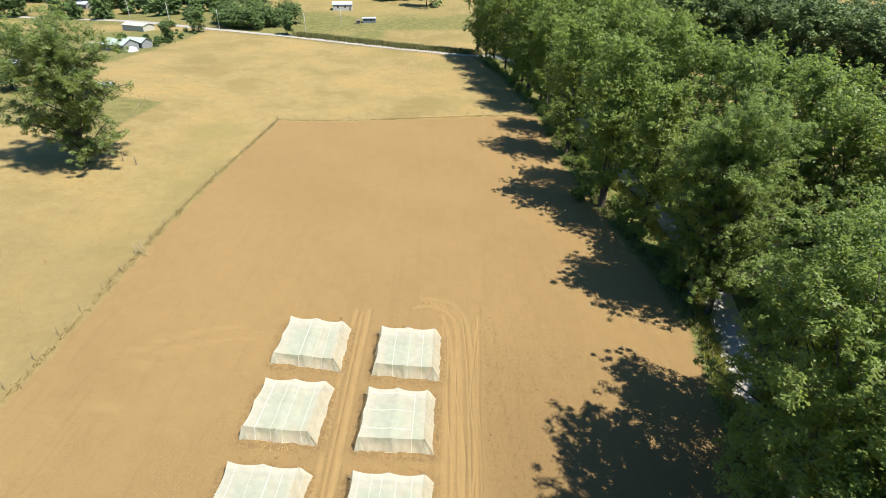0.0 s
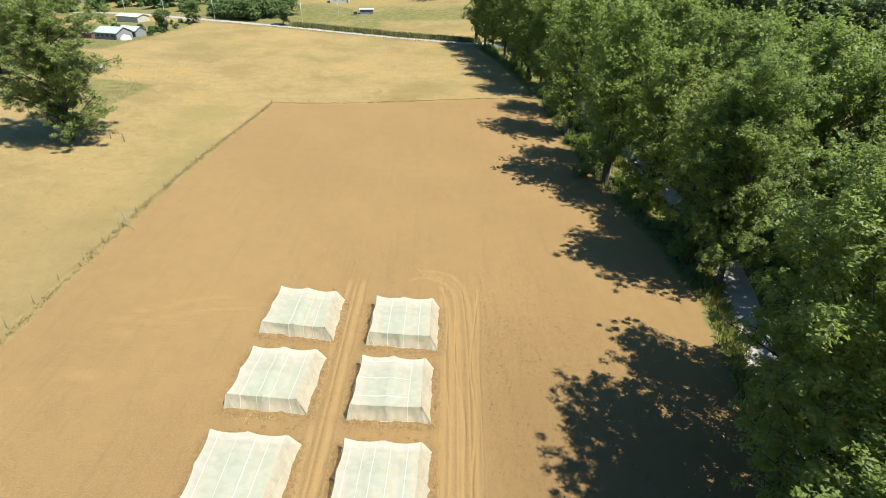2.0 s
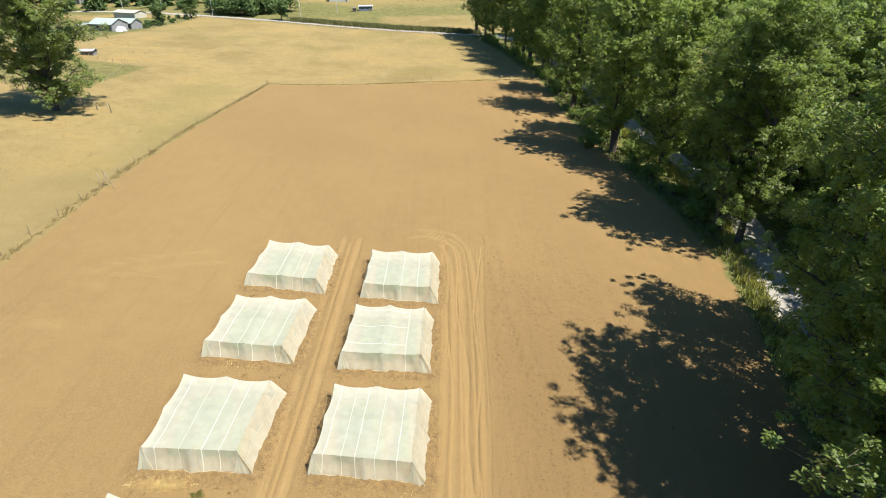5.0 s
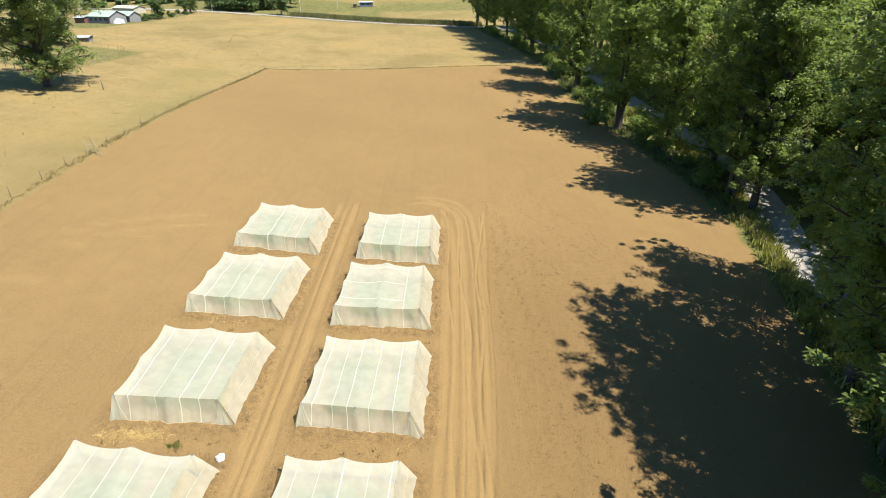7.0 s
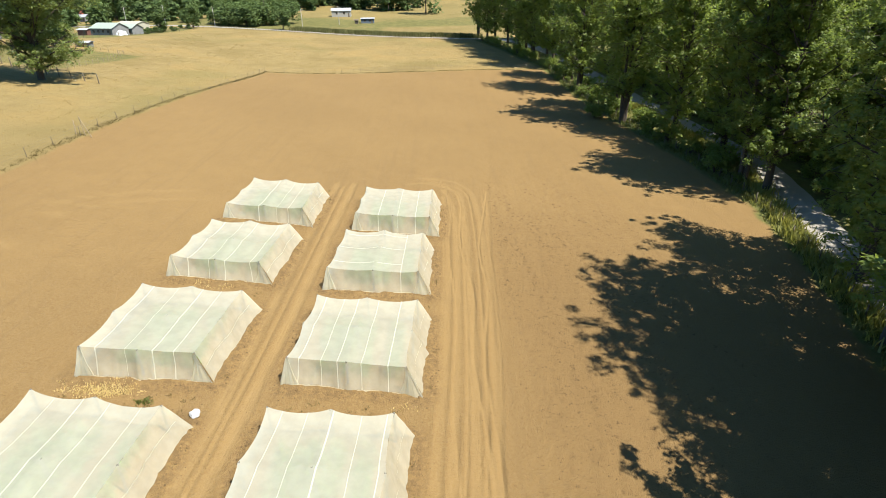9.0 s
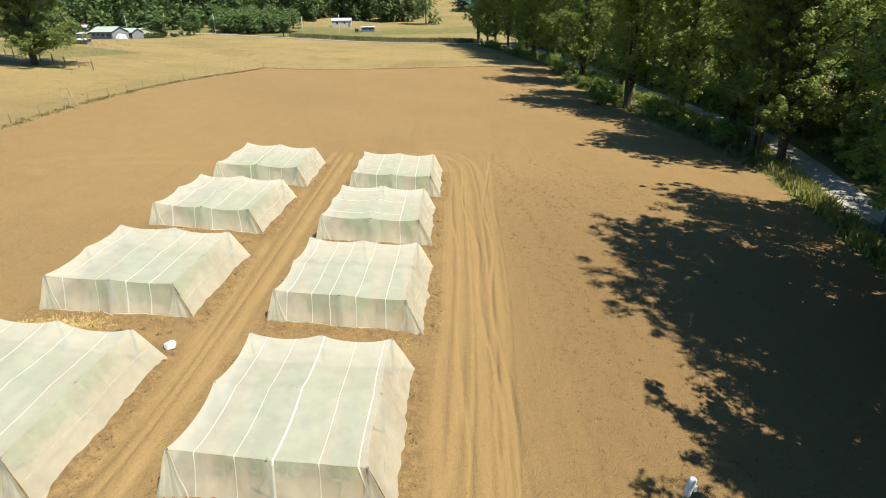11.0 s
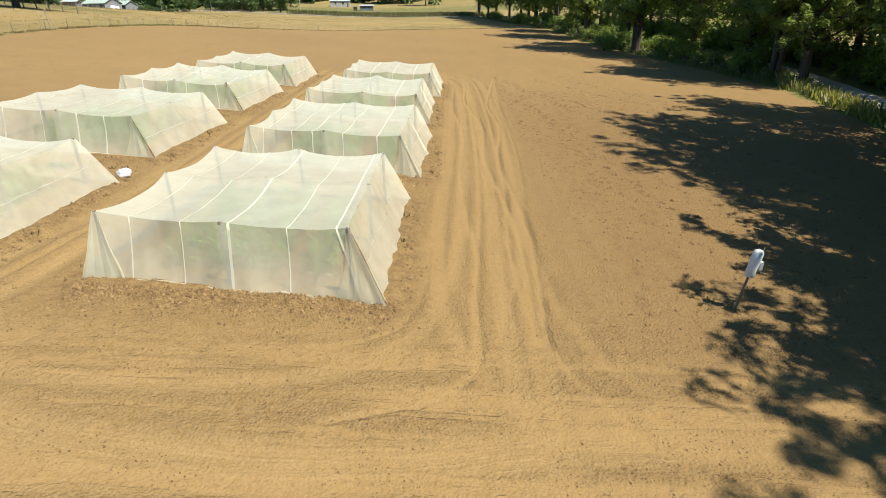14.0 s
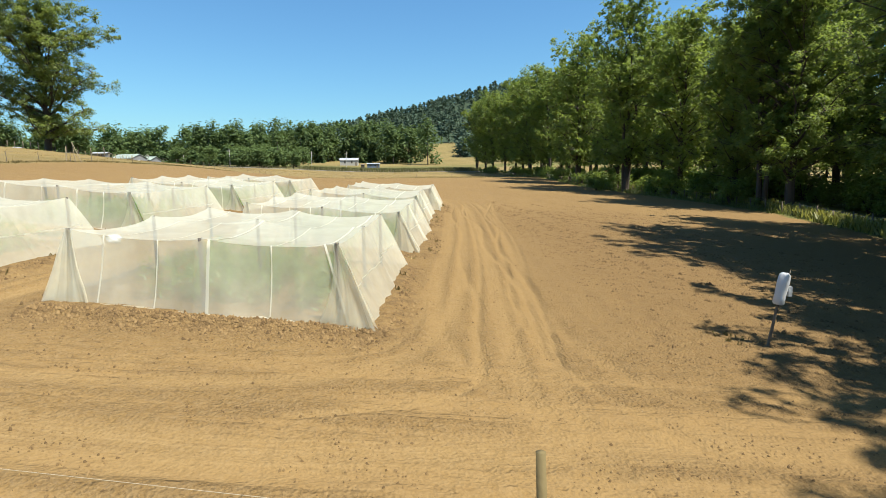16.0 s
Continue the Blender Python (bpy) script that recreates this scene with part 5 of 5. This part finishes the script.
def power_pole(x, y, h=8.5):
    ob = thing("power_pole", spot(x, y, 20), "grey wooden power pole beside the road", "power pole", "power poles along the road")
    part("pole", tubes_mesh("pole", [([(0, 0, -0.5), (0.03, 0, h * 0.5), (0.05, 0, h)], [0.16, 0.14, 0.11], 8)], M_WALL_PALE), None, ob)
    arm = part("crossarm", box(bmesh.new(), -0.9, 0.9, -0.06, 0.06, h - 0.9, h - 0.76, 0.01), M_WOOD, ob)
    for k in (-0.75, 0, 0.75):
        part("insulator", tubes_mesh("insulator", [([(k, 0, h - 0.76), (k, 0, h - 0.55)], [0.05, 0.03], 6)], M_WHITE), None, arm)


for x, y in ((-227, 337), (-166, 308), (-136, 288), (-104, 268), (-64, 268), (-50.9, 289.6)):
    power_pole(x, y)

# ---- small things on the soil ----


def marker():
    """A stake with a white plastic sleeve, leaning."""
    x, y = 7.6, 15.02
    ob = thing("marker_stake", pose(x, y, gz(x, y)), "leaning wooden stake with a white plastic sleeve on top", "marker stake")
    top = Vector((0.27, -0.03, 1.73))
    part("stake", tubes_mesh("stake", [([(-0.03, 0, -0.25), top * 0.5, top * 0.93], [0.035, 0.032, 0.028], 7)], M_WOOD), None, ob)
    a, b = top * 0.58, top
    sleeve = part("sleeve", tubes_mesh("sleeve", [([a, a.lerp(b, 0.05), a.lerp(b, 0.3), a.lerp(b, 0.62), a.lerp(b, 0.93), b], [0.1, 0.125, 0.117, 0.13, 0.12, 0.07], 12)], M_WHITE), None, ob, "white plastic sleeve")
    c = a.lerp(b, 0.42) + Vector((0.17, -0.03, 0))
    part("clip", box(bmesh.new(), c.x - 0.05, c.x + 0.05, c.y - 0.04, c.y + 0.04, c.z - 0.12, c.z + 0.12, 0.012), M_WHITE, sleeve, "small white clip-on box")
    part("rod", tubes_mesh("rod", [([top * 0.86 + Vector((0.1, 0.02, 0)), top * 1.03 + Vector((0.12, 0.03, 0))], [0.012, 0.008], 5)], M_WOOD), None, sleeve, "thin dark stick")


marker()


def sack(x, y, s, label):
    bm = bmesh.new()
    bmesh.ops.create_icosphere(bm, subdivisions=3, radius=1.0)
    for v in bm.verts:
        k = 1 + 0.25 * noise.noise(v.co * 1.8 + Vector((x, 0, 0))) + 0.08 * noise.noise(v.co * 6)
        v.co = Vector((v.co.x * 0.26 * k, v.co.y * 0.3 * k, max(-0.02, (v.co.z + 0.7) * 0.2 * k))) * s
    for f in bm.faces:
        f.smooth = True
    me = bpy.data.meshes.new("sack")
    bm.to_mesh(me)
    bm.free()
    me.materials.append(M_WHITE)
    ob = new("sack", me)
    ob.matrix_world = spot(x, y, 30)
    tagged(ob, label, "sack")


sack(-11.95, 22.6, 0.95, "crumpled white plastic sack lying on the soil between the nets")
tufts("straw", [(-17.2 + wr.gauss(0, 0.9), 24.0 + wr.gauss(0, 0.22)) for i in range(110)] + [(-1.8 + wr.gauss(0, 0.5), 24.1 + wr.gauss(0, 0.15)) for i in range(4)]
      + [(-15.5 + wr.gauss(0, 1.5), 34.7 + wr.gauss(0, 0.2)) for i in range(12)], M_STRAW, "loose heaps of pale straw lying between the nets", 0.08, 0.16, 16, 71, "straw")
tufts("pulled_weeds", [(-14.8 + wr.gauss(0, 0.25), 23.3 + wr.gauss(0, 0.15)) for i in range(14)], M_GRASS, "small heap of freshly pulled green weeds on the soil", 0.14, 0.1, 12, 72, "weeds")
weeds = []
for x0, x1, y0, y1 in TENTS:
    for i in range(12):
        weeds.append((wr.uniform(x0, x1 + 0.6), y1 + 0.9 + wr.random() * 1.4))
    for i in range(2):
        weeds.append((x1 + 0.95 + abs(wr.gauss(0, 0.15)), wr.uniform(y0, y1)))
tufts("weeds", weeds, M_BANK, "scattered low weeds in the soil between the nets", 0.12, 0.1, 9, 73, "weeds")
tufts("weeds", [(7.0 + wr.gauss(0, 0.25), 15.6 + wr.gauss(0, 0.25)) for i in range(9)], M_BANK, "low dull green weeds at the foot of the marker stake", 0.09, 0.05, 6, 74, "weeds")


def clods(name, mat, label, prints):
    """Crumbs and clods of soil, or dark clods that stand for shade in footprints."""
    rng = np.random.default_rng(82 if prints else 81)
    xy, size = [], []

    def add(n, fx, fy, lo, hi, power=3):
        xy.append(np.stack([fx(n), fy(n)], 1))
        size.append(lo + (hi - lo) * rng.random(n) ** power)

    if prints:
        # dark clods at every step, coloured like the shade inside a footprint
        for ax, ay, bx, by in ((5.2, 60, 14, 24), (7, 52, 19, 27), (5.5, 46, 12, 18), (9, 58, 22, 36), (5, 38, 11, 16), (6, 30, 9.5, 14), (12, 60, 20, 44), (5, 54, 9, 22), (4.8, 45, 17, 43)):
            steps = int(math.hypot(bx - ax, by - ay) / 0.75)
            for k in range(steps):
                fx, fy = ax + (bx - ax) * k / steps + rng.normal() * 0.22, ay + (by - ay) * k / steps + rng.normal() * 0.15
                add(5, lambda n: fx + rng.normal(size=n) * 0.09, lambda n: fy + rng.normal(size=n) * 0.07, 0.03, 0.075, 1.5)
        for k in range(1500):
            fx, fy = rng.uniform(4.5, 18), rng.uniform(13, 52)
            add(3, lambda n: fx + rng.normal(size=n) * 0.1, lambda n: fy + rng.normal(size=n) * 0.03, 0.02, 0.05, 1.5)
    else:
        add(27000, lambda n: rng.uniform(-12, 10, n), lambda n: 4.6 + 10 * rng.random(n) ** 1.2, 0.005, 0.027, 3.0)
        add(6000, lambda n: rng.uniform(-19, 15, n), lambda n: rng.uniform(9, 24, n), 0.01, 0.036, 3)
        add(9000, lambda n: rng.uniform(-16, 16, n), lambda n: 6.9 + rng.normal(size=n) * 0.4, 0.006, 0.036, 3.0)
        add(7000, lambda n: rng.uniform(3.5, 16, n), lambda n: rng.uniform(12, 50, n), 0.01, 0.04, 4)
        for x0, x1, y0, y1 in TENTS:
            add(3200 if y0 < 20 else 450, lambda n: rng.uniform(x0 - 0.7, x1 + 1.0, n), lambda n: y0 - 0.38 - abs(rng.normal(size=n)) * 0.5, 0.008, 0.055, 3.4)
            add(160, lambda n: rng.uniform(x0 - 0.6, x1 + 1.0, n), lambda n: y1 + 0.5 + abs(rng.normal(size=n)) * 0.4, 0.015, 0.065, 2.5)
            add(220, lambda n: x1 + 1.0 + abs(rng.normal(size=n)) * 0.25, lambda n: rng.uniform(y0 - 0.5, y1 + 0.4, n), 0.015, 0.065, 2.5)
            add(160, lambda n: x0 - 0.55 - abs(rng.normal(size=n)) * 0.25, lambda n: rng.uniform(y0 - 0.5, y1 + 0.4, n), 0.015, 0.065, 2.5)
    xy, s = np.concatenate(xy), np.concatenate(size)
    if not prints:
        # loose crumbs lie in drifts, with swept ground between them
        drift = np.array([noise.noise((x * 0.55, y * 1.5, 5)) + 0.5 * noise.noise((x * 1.7, y * 3.0, 8)) for x, y in xy])
        loose = np.array([any(x0 - 1 < x < x1 + 1.6 and y0 - 1.6 < y < y1 + 1.4 for x0, x1, y0, y1 in TENTS) for x, y in xy])
        keep = loose | (drift > 0.02 + 0.5 * (rng.random(len(s)) - 0.5) ** 3)
        xy, s = xy[keep], s[keep]
    c = np.stack([xy[:, 0], xy[:, 1], top_of(xy[:, 0], xy[:, 1]) + 0.4 * s], 1)
    octa = np.array(((1, 0, -0.35), (0, 1, -0.35), (-1, 0, -0.35), (0, -1, -0.35), (0.25, 0.2, 0.75), (-0.3, -0.25, 0.6)), float)
    v = octa[None] * (s[:, None, None] * rng.uniform(0.5, 1.45, (len(s), 6, 1)))
    a = rng.random(len(s)) * 6.28
    ca, sa = np.cos(a)[:, None], np.sin(a)[:, None]
    v = np.stack([v[..., 0] * ca - v[..., 1] * sa, v[..., 0] * sa + v[..., 1] * ca, v[..., 2]], -1) + c[:, None]
    tri = np.array(((0, 1, 4), (1, 2, 5), (2, 3, 5), (3, 0, 4), (1, 5, 4), (3, 4, 5)))
    f = (tri[None] + 6 * np.arange(len(s))[:, None, None]).reshape(-1, 3)
    tagged(new(name, mesh_of(name, v.reshape(-1, 3), f, mat)), label, "soil", kind="stuff")


clods("soil_clods", M_CLOD, "dry crumbs and clods of brown soil strewn over the field", False)
clods("trodden_soil", M_CLOD_SHADE, "clods tinted dark for the shade inside trails of footprints", True)
